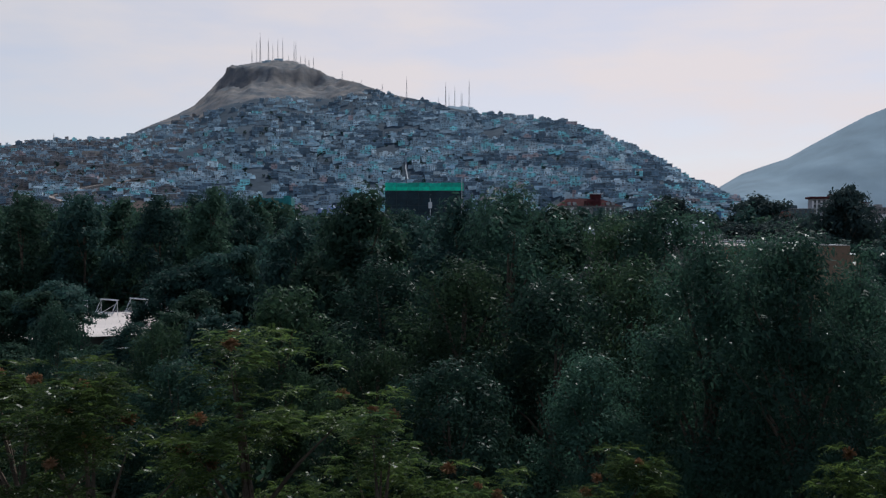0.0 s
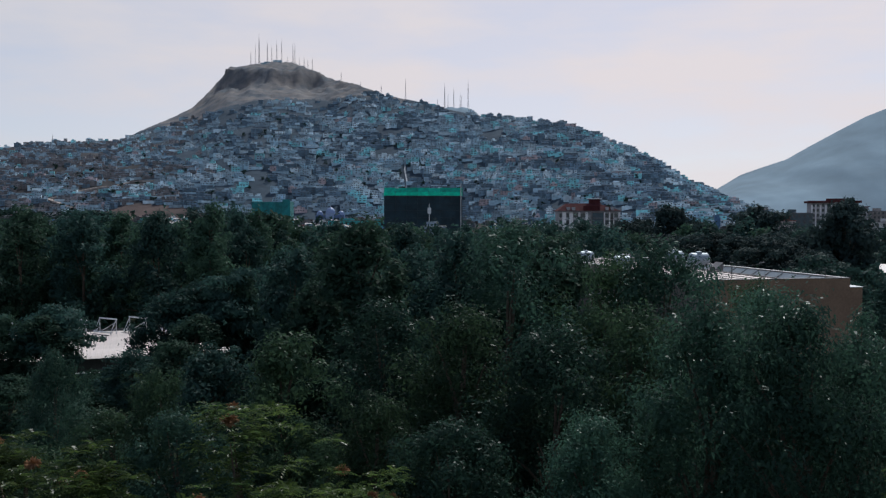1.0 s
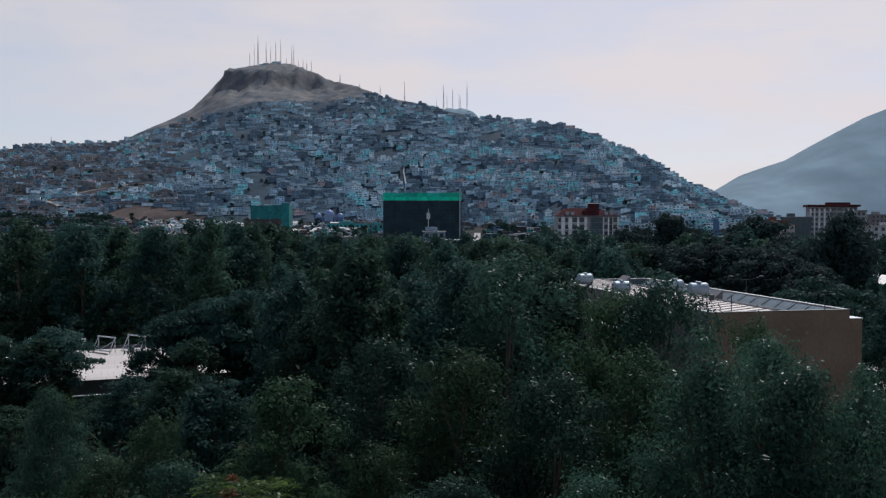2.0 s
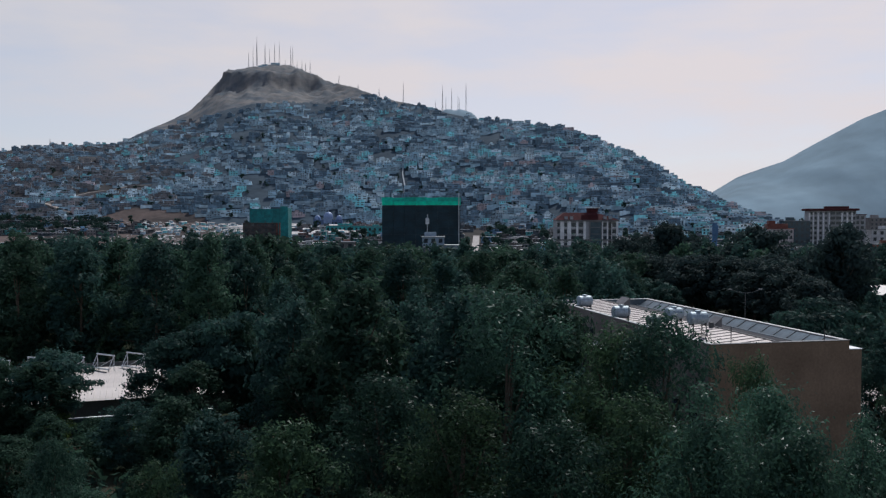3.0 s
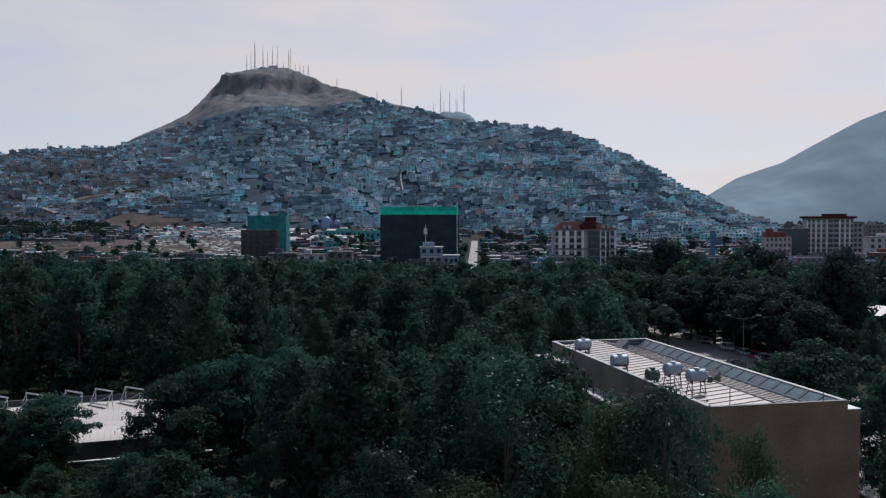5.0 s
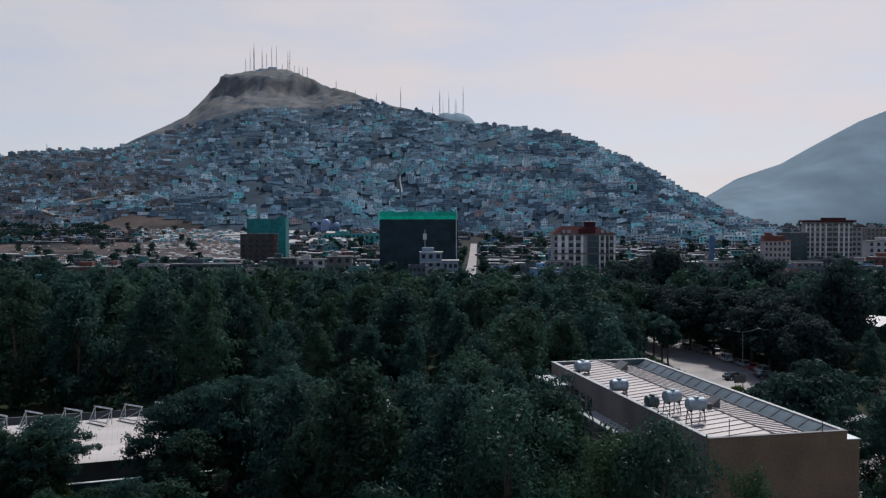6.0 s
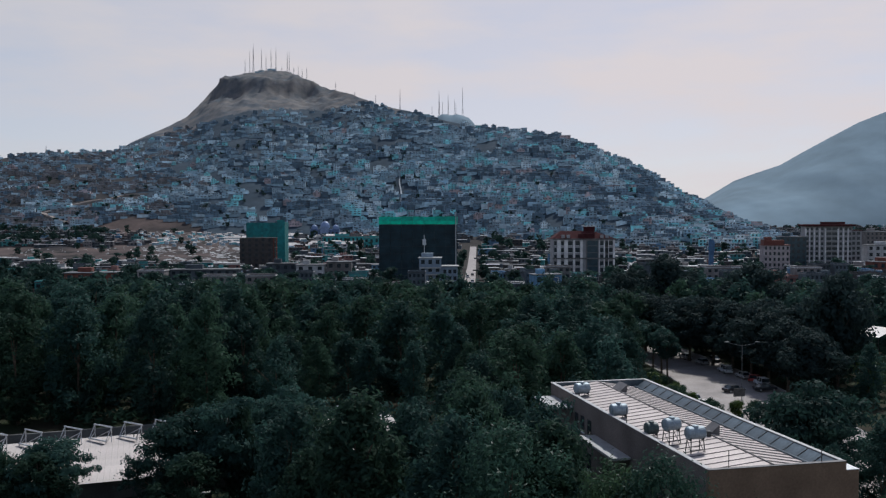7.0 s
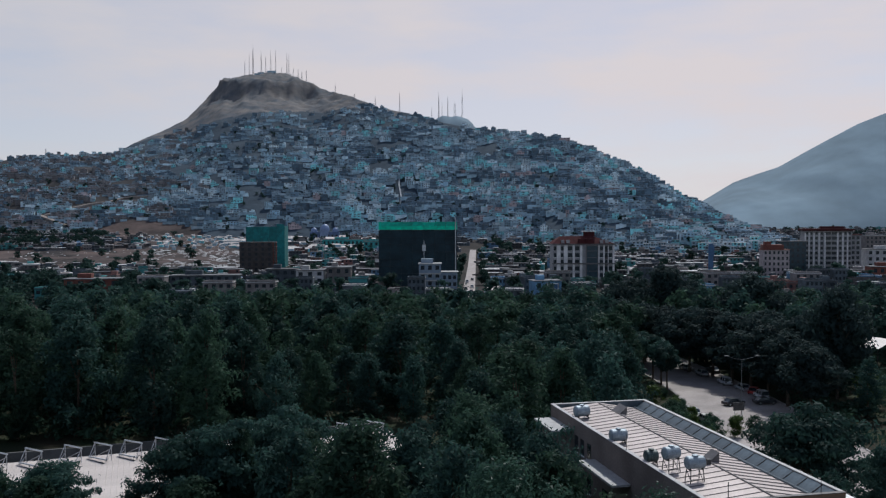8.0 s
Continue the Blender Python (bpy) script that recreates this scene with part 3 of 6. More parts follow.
TREES["mid"] = [(make_tree("broadleaf_tree", 21 + i, 15.0, 4.8, 1.0, 10500, 0.34, L_MID if i % 2 else L_DEEP, 130, 3, "dark green broadleaf tree with a dense uneven crown", "broadleaf park trees", 0.25, 0.22, 12), 15.0) for i in range(4)]
TREES["fine"] = [(make_tree("broadleaf_tree", 81 + i, 15.0, 4.8, 1.0, 19000, 0.20, L_OLIVE if i else L_GLINT, 110, 3, "dark green broadleaf tree with fine glinting leaves", "broadleaf park trees", 0.25, 0.25, 16), 15.0) for i in range(2)]
TREES["close"] = [(make_tree("broadleaf_tree", 86 + i, 15.0, 4.8, 1.0, 30000, 0.155, L_CLOSE, 120, 3, "dark green broadleaf tree with fine glinting leaves", "broadleaf park trees", 0.25, 0.24, 18), 15.0) for i in range(2)]
TREES["flat"] = [(make_tree("flat_topped_tree", 31 + i, 11.0, 5.8, 3.0, 12000, 0.34, L_DEEP, 50, 3, "dark green tree with layered flat-topped boughs", "layered park trees", 0.0, 0.24, 14, flat=0.38), 11.0) for i in range(2)]
TREES["round"] = [(make_tree("small_round_tree", 36, 12.5, 3.0, 1.5, 15000, 0.18, L_OLIVE, 70, 3, "small round tree with fine yellowish green leaves", "small round trees", 0.1, 0.3, 8), 12.5)]
TREES["far"] = [(make_tree("park_tree", 41 + i, 18.0, 5.6, 0.5, 5600, 0.47, L_DEEP if i % 3 else L_MID, 130, 3, "tall dark green tree of the dense park wood", "trees of the park wood", 0.3, 0.21, 4), 18.0) for i in range(5)]
TREES["back"] = [(make_tree("park_tree", 91 + i, 18.0, 5.8, 0.5, 1600, 0.90, L_DEEP if i % 3 else L_MID, 60, 3, "dark green tree deep in the park wood", "trees of the park wood", 0.25, 0.28, 2), 18.0) for i in range(4)]
TREES["pine"] = [(make_tree("pine_tree", 51 + i, 22.0, 8.6, 6.0, 9500, 0.74, L_PINE, 130, 3, "broad nearly black pine tree with a domed crown", "pines", 0.0, 0.24, 12, flat=0.7), 22.0) for i in range(2)]
TREES["shrub"] = [(make_tree("shrub_tree", 61 + i, 6.0, 2.9, 0.3, 3200, 0.28, L_YELLOW if i else L_MID, 36, 3, "low bushy tree beside the road", "bushes by the road", 0.1, 0.3, 4), 6.0) for i in range(2)]
TREES["city"] = [(make_tree("street_tree", 71 + i, 9.0, 3.8, 0.5, 560, 1.0, L_DEEP, 30, 3, "small dark green tree between the houses", "trees among the houses", 0.2, 0.3, 2), 9.0) for i in range(3)]

TREES["avenue"] = [(make_tree("avenue_tree", 66 + i, 10.0, 3.0, 4.6, 3600, 0.42, L_DEEP, 40, 3, "slim dark tree with a bare trunk at the roadside", "avenue trees", 0.1, 0.3, 6), 10.0) for i in range(2)]

# trees near the camera
for x, y, h, w in ((-6.5, 30, 12.4, 1.05), (-10.8, 26.0, 12.3, 0.95), (-2.0, 27.5, 10.6, 1.0), (-15.5, 31, 11.4, 1.1), (1.5, 24, 9.2, 0.85), (5.5, 27, 9.4, 0.9), (13.6, 25, 11.6, 0.7), (-9.5, 19.5, 9.2, 0.9), (-4.5, 20, 8.9, 0.9)):
    plant("near", x, y, h, w)
plant("round", -9.2, 49.4, 12.9)
def plant_park_tree(x, y, h, w):
    plant("close" if y < 46 and x > 5 else "fine" if y < 66 else "mid", x, y, h, w)


for x, y, h, w in ((5.0, 64, 19.3, 1.0), (1.5, 70, 17.6, 1.05), (9.0, 70, 17.8, 0.95), (11.0, 50, 14.4, 1.0), (6.0, 46, 13.8, 1.05), (1.0, 50, 14.4, 1.05), (-4.0, 58, 14.0, 1.05), (11.5, 38, 15.8, 0.95), (14.0, 34, 16.2, 0.85), (17.6, 36.5, 14.6, 0.72), (16.4, 44, 15.9, 0.8), (21.0, 43, 13.6, 0.8), (20.4, 57, 15.4, 0.6), (14.9, 60, 18.0, 0.86), (12.0, 61, 17.0, 0.95), (10.0, 82, 17.0, 0.9), (-7.4, 75, 18.7, 1.05), (-9.0, 92, 14.6, 1.05), (-14.5, 95, 13.8, 1.0), (-3.0, 84, 16.4, 1.0)):
    plant_park_tree(x, y, h, w)
for x, y, h, w in ((3.5, 88, 17.0, 1.0), (-14.0, 84, 15.8, 1.05), (-11.5, 78, 13.6, 1.0), (-17.5, 66, 9.6, 1.3), (-24, 78, 8.2, 1.5), (-30, 84, 6.4, 1.7), (-13.5, 44, 9.6, 1.2), (-18.5, 48, 8.8, 1.3), (-23.5, 54, 7.8, 1.4), (-15.7, 48, 11.0, 0.72), (-22.6, 50, 11.9, 0.62), (-19, 39, 9.2, 1.2), (0.5, 38, 10.6, 1.1), (6.5, 37, 11.0, 1.0), (-3.5, 44, 10.5, 1.0), (-28, 64, 7.0, 1.5), (-36, 72, 6.4, 1.6), (-44, 80, 6.0, 1.7)):
    plant_park_tree(x, y, h, w)
for x, y, h, w in ((-38, 84, 5.4, 1.6), (-50, 84, 7.0, 1.6), (-43.6, 95, 8.8, 1.6), (-53.0, 96, 8.8, 1.5), (-48.4, 95.5, 8.4, 1.2), (-32.2, 99.5, 10.2, 1.2), (-26.5, 94, 9.0, 1.4), (38, 84, 12.0, 0.85), (41, 76, 11.5, 0.85), (46, 90, 12.5, 0.9), (38.5, 66, 12.5, 0.7), (8, 97, 15.0, 0.9), (4, 105, 15.5, 0.95), (-2, 100, 13.0, 1.0), (-11, 100, 12.8, 1.05), (-20, 104, 12.6, 1.05), (-22.6, 100, 12.4, 0.7)):
    plant_park_tree(x, y, h, w)
for x, y, h, w in ((-29.2, 102, 11.8, 1.05), (-24.5, 101, 13.6, 0.95), (-43.4, 98, 9.6, 1.05), (-54, 100, 9.2, 1.0), (44.0, 101, 14.8, 1.05), (50, 112, 11.0, 0.9), (-19.0, 110, 12.8, 1.0), (55, 104, 9.6, 0.9), (-61, 101, 9.4, 1.0)):
    plant("flat", x, y, h, w)
for x, y, h in ((70, 162, 13), (68.8, 170, 14), (68.4, 179, 15), (68, 188, 15), (67, 197, 15.5), (64.5, 203, 15.5), (61, 210, 15.5), (57.5, 217, 15), (54, 225, 15), (77, 184, 16), (75, 198, 16), (50, 234, 15)):
    plant("pine", x, y, h, 1.25)
for x, y, h in ((49.6, 187, 9.6), (49.9, 193, 10.0), (49.6, 199.5, 10.4), (48.9, 206, 10.4), (47.8, 213, 10.8), (45.6, 198, 10.5), (45.0, 208, 10.8)):
    plant("avenue", x, y, h)
for x, y, h, w in ((67.6, 256, 23.0, 1.0), (82.0, 226, 22.2, 1.15), (81.8, 177, 23.0, 0.76), (52, 250, 18.5, 1.0), (60, 262, 19.0, 1.0), (92, 245, 18.0, 1.0), (76, 262, 18.5, 1.0), (44, 268, 17.0, 1.0)):
    plant("pine", x, y, h, w)
def plant_bush(x, y, h, w):
    if y > 150 and 48.5 < x < 67:
        return
    low = 36.5 * (1 - y / 163.0)
    plant("shrub", x, y, min(h * 1.2, max(1.0, low)) if 140 < y < 151 and x > 45 else h, w)


for x, y, h, w in ((30, 118, 4.4, 1.0), (35, 122, 5.0, 1.0), (38.5, 128, 4.6, 1.0), (41.5, 134, 4.6, 1.0), (44, 141, 4.0, 1.0), (43.5, 148, 3.6, 1.0), (46.5, 145, 3.2, 1.0), (50, 146, 3.0, 1.0), (54, 147, 3.0, 1.1), (58, 147, 3.0, 1.1), (62, 148, 3.6, 1.1), (66, 149, 4.0, 1.1), (47.5, 151, 3.2, 1.0), (52, 150, 3.2, 1.1), (56, 153, 3.6, 1.1), (60, 152, 3.8, 1.1), (64, 154, 4.2, 1.1), (50, 155, 3.4, 1.0)):
    plant_bush(x, y, h, w)
for x, y, h, w in ((42, 156, 4.4, 1.1), (44.5, 162, 3.6, 1.0), (40, 146, 5.4, 1.1), (43, 172, 4.0, 1.1), (45, 182, 3.0, 1.0), (38, 112, 6.5, 1.0), (31, 128, 5.0, 1.2), (25, 124, 5.4, 1.2), (34, 136, 5.4, 1.2), (45.5, 168, 2.4, 0.9), (46.5, 178, 2.2, 0.9), (46.4, 158, 2.8, 1.0), (46.2, 164, 3.0, 1.0), (47.0, 171, 2.4, 1.0), (88, 165, 5.5, 1.3), (92, 172, 5.5, 1.3), (96, 180, 5.2, 1.3), (84, 169, 6.0, 1.2)):
    plant_bush(x, y, h, w)
for x, y, h, w in ((100, 190, 4.6, 1.3), (88, 178, 5.4, 1.3), (93, 186, 5.0, 1.3), (97, 172, 5.4, 1.3)):
    plant_bush(x, y, h, w)

for x, y, h, w in ((-37, 92, 3.4, 1.5), (-42, 95, 3.2, 1.5), (-47, 97, 3.2, 1.5), (-32, 90, 3.6, 1.4), (-34, 86, 3.8, 1.5), (-40, 88, 3.6, 1.5)):
    plant("shrub", x, y, h, w)

# the park wood behind
def clear_of(x, y):
    """True where a tree of the wood may stand."""
    if y < 236 and 0.222 < x / y and x < (78 if y < 196 else 66):
        return False
    if 0.46 < x / y < 0.56 and 160 < y < 214:
        return False
    if x < 0 and y < 152 + 0.34 * (x + 10):
        return False
    if x < -5 and y < 140:
        return False
    return not (10 < x < 36 and y < 118)


def wood_height(x, y):
    h = 17.5 if y < 320 else 14.0
    if x < -35 and y < 215:
        h = 20.4
    elif x > 40 and y < 170:
        h = 12.5
    elif x < 10 and y < 165:
        h = 13.5
    return h * (1 - 0.18 * max(0, min(1, (y - 240) / 100))) * rnd.uniform(0.86, 1.06)


wood = []
for row in range(20):
    y = 112 + row * 9.0
    span = 0.53 * y + 12
    x = -span
    while x < span:
        px, py = x + rnd.uniform(-2.4, 2.4), y + rnd.uniform(-3.2, 3.2)
        if clear_of(px, py):
            wood.append((px, py, wood_height(px, py)))
        x += 8.4 + 0.012 * y
wood.sort(key=lambda a: a[1])
for px, py, h in wood[:290]:
    plant("far" if py < 190 else "back", px, py, h, rnd.uniform(0.9, 1.15))
# farther trees and the undergrowth, which nobody could count
wrng = np.random.default_rng(5)
cc, cr = [], []
for px, py, h in wood[290:]:
    for k in range(14):
        a, w = rnd.uniform(0, math.tau), rnd.uniform(-0.75, 0.85)
        q = math.sqrt(1 - w * w) * rnd.uniform(1.5, 4.6)
        cc.append((px + math.cos(a) * q, py + math.sin(a) * q, h * 0.5 + w * h * 0.42))
        cr.append(rnd.uniform(1.1, 2.0))
tagged(new("distant_wood", array_mesh("distant_wood", leaf_corners(wrng, cc, cr, 105000, 1.45), 3, L_DEEP)), "dense dark green wood at the park's far edge", "wood", kind="stuff")
cc, cr = [], []
while len(cc) < 2600:
    y = rnd.uniform(14, 330)
    x = rnd.uniform(-0.56, 0.56) * y
    if (y < 236 and 0.21 < x / y and 36 < x < 72) or (8 < x < 36 and 60 < y < 112) or (x < 0 and 95 + 0.34 * (x + 40) < y < 145):
        continue
    cc.append((x, y, rnd.uniform(0.2, 1.6)))
    cr.append(rnd.uniform(0.8, 2.2))
tagged(new("undergrowth", array_mesh("undergrowth", leaf_corners(wrng, cc, cr, 70000, 0.72), 3, L_MID)), "tangled dark green undergrowth below the trees", "undergrowth", kind="stuff")

# ---------------------------------------------------------------- road with parked cars
road_edge = [(44, 60), (45, 100), (47.2, 140), (48.6, 162), (50.4, 185), (49.6, 205), (48.2, 220), (45, 260), (40, 330)]
road_far = [(56, 330), (61, 260), (66, 220), (68, 200), (69, 180), (69, 160), (68, 130), (66, 100), (64, 60)]
road = new("road")
tagged(road, "dusty sunlit tarmac road lined with parked cars", "road", kind="structure")
part("tarmac", prism(road_edge + road_far, -0.3, 0.06), M_ROAD, road)
for edge, name in ((road_edge, "kerb"), (road_far[::-1], "kerb")):
    for (x0, y0), (x1, y1) in zip(edge, edge[1:]):
        d = Vector((x1 - x0, y1 - y0, 0))
        bm = bevel(box(0, -0.15, -0.1, d.length, 0.15, 0.2), 0.03)
        ob = part(name, bm, M_KERB, road)
        ob.matrix_basis = Matrix.LocRotScale((x0, y0, 0), Euler((0, 0, math.atan2(d.y, d.x))), None)


def make_car(paint_name, rgb, tall, label):
    """A car along +x: body with a cabin, glass, four wheels and lamps."""
    paint = surface(paint_name, rgb, 0.3, 0.8, 0.1, 8.0, 0.0)
    root = thing("parked_car", Matrix(), label, "car", "cars parked along the road")
    W, H = 1.78, 1.82 if tall else 1.45
    sill, belt = 0.35, 0.98 if tall else 0.88
    prof = [(-2.25, sill), (2.2, sill), (2.25, 0.6), (2.1, belt - 0.05), (1.1, belt), (-2.1, belt), (-2.25, 0.7)]
    bm = bmesh.new()
    a = [bm.verts.new((x, -W / 2, z)) for x, z in prof]
    b = [bm.verts.new((x, W / 2, z)) for x, z in prof]
    bm.faces.new(a)
    bm.faces.new(b[::-1])
    for i in range(len(a)):
        j = (i + 1) % len(a)
        bm.faces.new((a[j], a[i], b[i], b[j]))
    body = part("body", bevel(bm, 0.07), paint, root)
    rear = -2.0 if tall else -1.75
    cab = [(rear, belt), (1.0, belt), (0.35, H - 0.06), (rear + (0.12 if tall else 0.6), H - 0.06)]
    bm = bmesh.new()
    a = [bm.verts.new((x, -W / 2 + 0.07 + (z - belt) * 0.18, z)) for x, z in cab]
    b = [bm.verts.new((x, W / 2 - 0.07 - (z - belt) * 0.18, z)) for x, z in cab]
    bm.faces.new(a)
    bm.faces.new(b[::-1])
    for i in range(4):
        j = (i + 1) % 4
        bm.faces.new((a[j], a[i], b[i], b[j]))
    part("window_glass", bm, M_GLASS, root)
    part("roof_panel", bevel(box(cab[3][0], -W / 2 + 0.2, H - 0.07, cab[2][0], W / 2 - 0.2, H), 0.02), paint, root)
    for px in (rear + 0.1, -0.6, 0.6):
        for s in (-1, 1):
            part("pillar", tube([(px, s * (W / 2 - 0.06), belt), (px * 0.85, s * (W / 2 - 0.19), H - 0.04)], 0.05, 5), paint, root)
    for px in (-1.4, 1.4):
        for s in (-1, 1):
            w = part("wheel", tube([(px, s * (W / 2 - 0.2), 0.34), (px, s * (W / 2 + 0.02), 0.34)], 0.34, 14), M_STEEL, root, "black tyre")
            part("rim", tube([(px, s * (W / 2 + 0.01), 0.34), (px, s * (W / 2 + 0.035), 0.34)], 0.2, 10), M_GALV, w)
    for s in (-1, 1):
        part("headlight", box(2.17, s * 0.6 - 0.18, 0.62, 2.27, s * 0.6 + 0.18, 0.78), M_WHITE, root)
        part("tail_light", box(-2.28, s * 0.65 - 0.14, 0.7, -2.2, s * 0.65 + 0.14, 0.88), M_REDROOF, root)
    return root


cars = [(make_car("white_car_paint", (0.7, 0.71, 0.72), True, "white four-wheel-drive car parked under the trees"), [(64.2, 193.5, 95), (66.6, 178.0, 92), (15.2, 438, 87), (19.4, 478, 87), (18.2, 520, 87)]),
        (make_car("dark_car_paint", (0.03, 0.033, 0.04), False, "dark saloon car parked at the roadside"), [(58.6, 171.5, 20), (65.2, 172.5, 10), (66.5, 209, 95), (17.8, 448, 87), (15.6, 466, 87), (22.0, 540, 87)]),
        (make_car("silver_car_paint", (0.42, 0.43, 0.44), False, "silver saloon car parked under the trees"), [(65.8, 186.6, 95), (62.6, 205.0, 96), (61.0, 213.0, 97), (48.0, 163.0, 95)]),
        (make_car("red_car_paint", (0.5, 0.05, 0.04), False, "red saloon car parked under the trees"), [(66.9, 183.0, 60)]),
        (make_car("cream_car_paint", (0.62, 0.6, 0.55), False, "pale saloon car parked beside the bushes"), [(48.6, 157.5, 100), (24.5, 172, 15), (14.0, 166, 20), (20.5, 181, 10)])]
for car, spots in cars:
    for i, (x, y, a) in enumerate(spots):
        m = pose(x, y, 0.12 if y > 400 else 0.06 if x > 46 else 0.0, 0, 0, a)
        if i == 0:
            car.matrix_basis = m
        else:
            copy_thing(car, m)

lamp = thing("street_lamp", pose(57.2, 163.0, 0.0, 0, 0, 0), "tall grey two-armed street lamp beside the road", "street lamp")
part("pole", tube([(0, 0, 0), (0, 0, 10.6)], [0.085, 0.045], 8), M_LAMP, lamp)
for s in (-1, 1):
    arm = part("arm", tube([(0, 0, 10.5), (s * 1.4, 0, 10.7), (s * 2.9, 0, 11.2)], 0.032, 6), M_LAMP, lamp)
    part("lamp_head", bevel(box(s * 2.9 - 0.4, -0.16, 11.1, s * 2.9 + 0.4, 0.16, 11.3), 0.03), M_LAMP, arm)
board = thing("notice_board", pose(56.0, 161.0, 0.0, 0, 0, 8), "dark notice board on two posts beside the road", "sign")
part("panel", bevel(box(-1.1, -0.06, 1.3, 1.1, 0.06, 2.8), 0.02), M_STEEL, board)
for s in (-0.8, 0.8):
    part("post", tube([(s, 0, 0), (s, 0, 1.4)], 0.05, 6), M_GALV, board)

# ---------------------------------------------------------------- the hall with the metal roof
W_, L_, TOP = 12.1, 37.6, 14.6
hall = thing("hall_building", pose(20.9, 67.5, 0, 0, 0, 11.35), "brown plastered hall with a pale standing-seam metal roof", "building")
bm = box(0, 0, -0.3, W_, 0.35, TOP)
part("front_wall", bm, M_PLASTER, hall)
part("side_wall", box(0, 0.35, -0.3, 0.35, L_, TOP), M_GREYPLASTER, hall, "grey plastered side wall")
part("side_wall", box(W_ - 0.35, 0.35, -0.3, W_, L_, TOP), M_PLASTER, hall)
part("back_wall", box(0.35, L_ - 0.35, -0.3, W_ - 0.35, L_, TOP), M_PLASTER, hall)
for a in ((-0.04, -0.04, W_ + 0.04, 0.38), (-0.04, 0.38, 0.39, L_ - 0.39), (W_ - 0.37, 0.38, W_ + 0.04, L_ - 0.39), (-0.04, L_ - 0.39, W_ + 0.04, L_ + 0.04)):
    part("coping", bevel(box(a[0], a[1], TOP, a[2], a[3], TOP + 0.06), 0.012), M_SEAM if a[1] < 0 else M_COPING, hall, "folded metal coping")
part("parapet_lining", box(0.353, L_ - 0.38, TOP - 0.9, W_ - 0.353, L_ - 0.353, TOP - 0.02), M_FLASH, hall, "blue-grey sheet lining")
part("parapet_lining", box(0.353, 0.36, TOP - 0.9, 0.38, L_ - 0.39, TOP - 0.02), M_FLASH, hall, "blue-grey sheet lining")
RIDGE_X, RZ0, LZ0, VZ0, VX = 5.7, TOP + 0.06, TOP - 0.45, TOP - 0.75, 10.25
roof = part("roof", prism([(0.3, 0.3), (W_ - 0.4, 0.3), (W_ - 0.4, L_ - 0.4), (0.3, L_ - 0.4)], TOP - 1.3, TOP - 0.95), M_SHADE_WALL, hall, "concrete roof deck")
n_l = 30
step = (L_ - 0.9) / n_l


def slope_sheet(y0, y1, x0, z0, x1, z1):
    bm = bmesh.new()
    v = [bm.verts.new(p) for p in ((x0, y0, z0), (x1, y0, z1), (x1, y1, z1), (x0, y1, z0))]
    w = [bm.verts.new((p.co.x, p.co.y, p.co.z - 0.03)) for p in v]
    bm.faces.new(v)
    bm.faces.new(w[::-1])
    for i in range(4):
        bm.faces.new((v[i], w[i], w[(i + 1) % 4], v[(i + 1) % 4]))
    bmesh.ops.recalc_face_normals(bm, faces=bm.faces[:])
    return bm


sheet_l = part("roof_panel", slope_sheet(0.02, step - 0.02, 0.36, LZ0, RIDGE_X, RZ0), M_ROOFMETAL, roof)
sheet_r = part("roof_panel", slope_sheet(0.02, step - 0.02, RIDGE_X, RZ0, VX, VZ0), M_ROOFMETAL, roof)
seam_l = part("seam", tube([(0.36, 0, LZ0 + 0.02), (RIDGE_X, 0, RZ0 + 0.02)], 0.042, 4), M_SEAM, roof)
# thicker than seam_l: the wider shadow on this slope is built in
seam_r = part("seam", tube([(RIDGE_X, 0, RZ0 + 0.02), (VX, 0, VZ0 + 0.02)], 0.06, 4), M_SEAM, roof)
for i in range(n_l):
    for src in (sheet_l, sheet_r, seam_l, seam_r):
        m = Matrix.Translation((0, 0.24 + i * step, 0))
        if i == 0:
            src.matrix_basis = m
        else:
            linked(src.name.split(".")[0], src.data, roof, m)
part("ridge_cap", tube([(RIDGE_X, 0.25, RZ0 + 0.03), (RIDGE_X, L_ - 0.6, RZ0 + 0.03)], 0.07, 5), M_SEAM, roof)
part("gutter", slope_sheet(0.3, L_ - 0.4, VX, VZ0 - 0.05, VX + 0.25, VZ0 - 0.1), M_FLASH, roof)
flash = part("flashing_panel", slope_sheet(0.03, 1.97, VX + 0.25, VZ0 - 0.05, W_ - 0.3, TOP + 0.0), M_FLASH, roof)
fold_ob = part("flashing_fold", slope_sheet(0.0, 0.05, VX + 0.22, VZ0 + 0.02, W_ - 0.3, TOP + 0.05), M_STEEL, roof)
roll = part("gutter_roll", tube([(VX + 0.2, 0.0, VZ0), (VX + 0.2, 2.0, VZ0)], 0.16, 8), M_FLASH, roof)
for i in range(18):
    for src in (flash, fold_ob, roll):
        m = Matrix.Translation((0, 0.4 + i * 2.03, 0))
        if i == 0:
            src.matrix_basis = m
        else:
            linked(src.name.split(".")[0], src.data, roof, m)


def wedge_vent(x, y, w, d, h):
    bm = bmesh.new()
    v = [bm.verts.new(p) for p in ((x, y, RZ0 - 0.5), (x + w, y, RZ0 - 0.5), (x + w, y + d, RZ0 - 0.5), (x, y + d, RZ0 - 0.5), (x + w, y, RZ0 + h), (x + w, y + d, RZ0 + h))]
    for f in ((0, 1, 4), (2, 3, 5), (1, 2, 5, 4), (3, 0, 4, 5), (3, 2, 1, 0)):
        bm.faces.new([v[i] for i in f])
    return bm


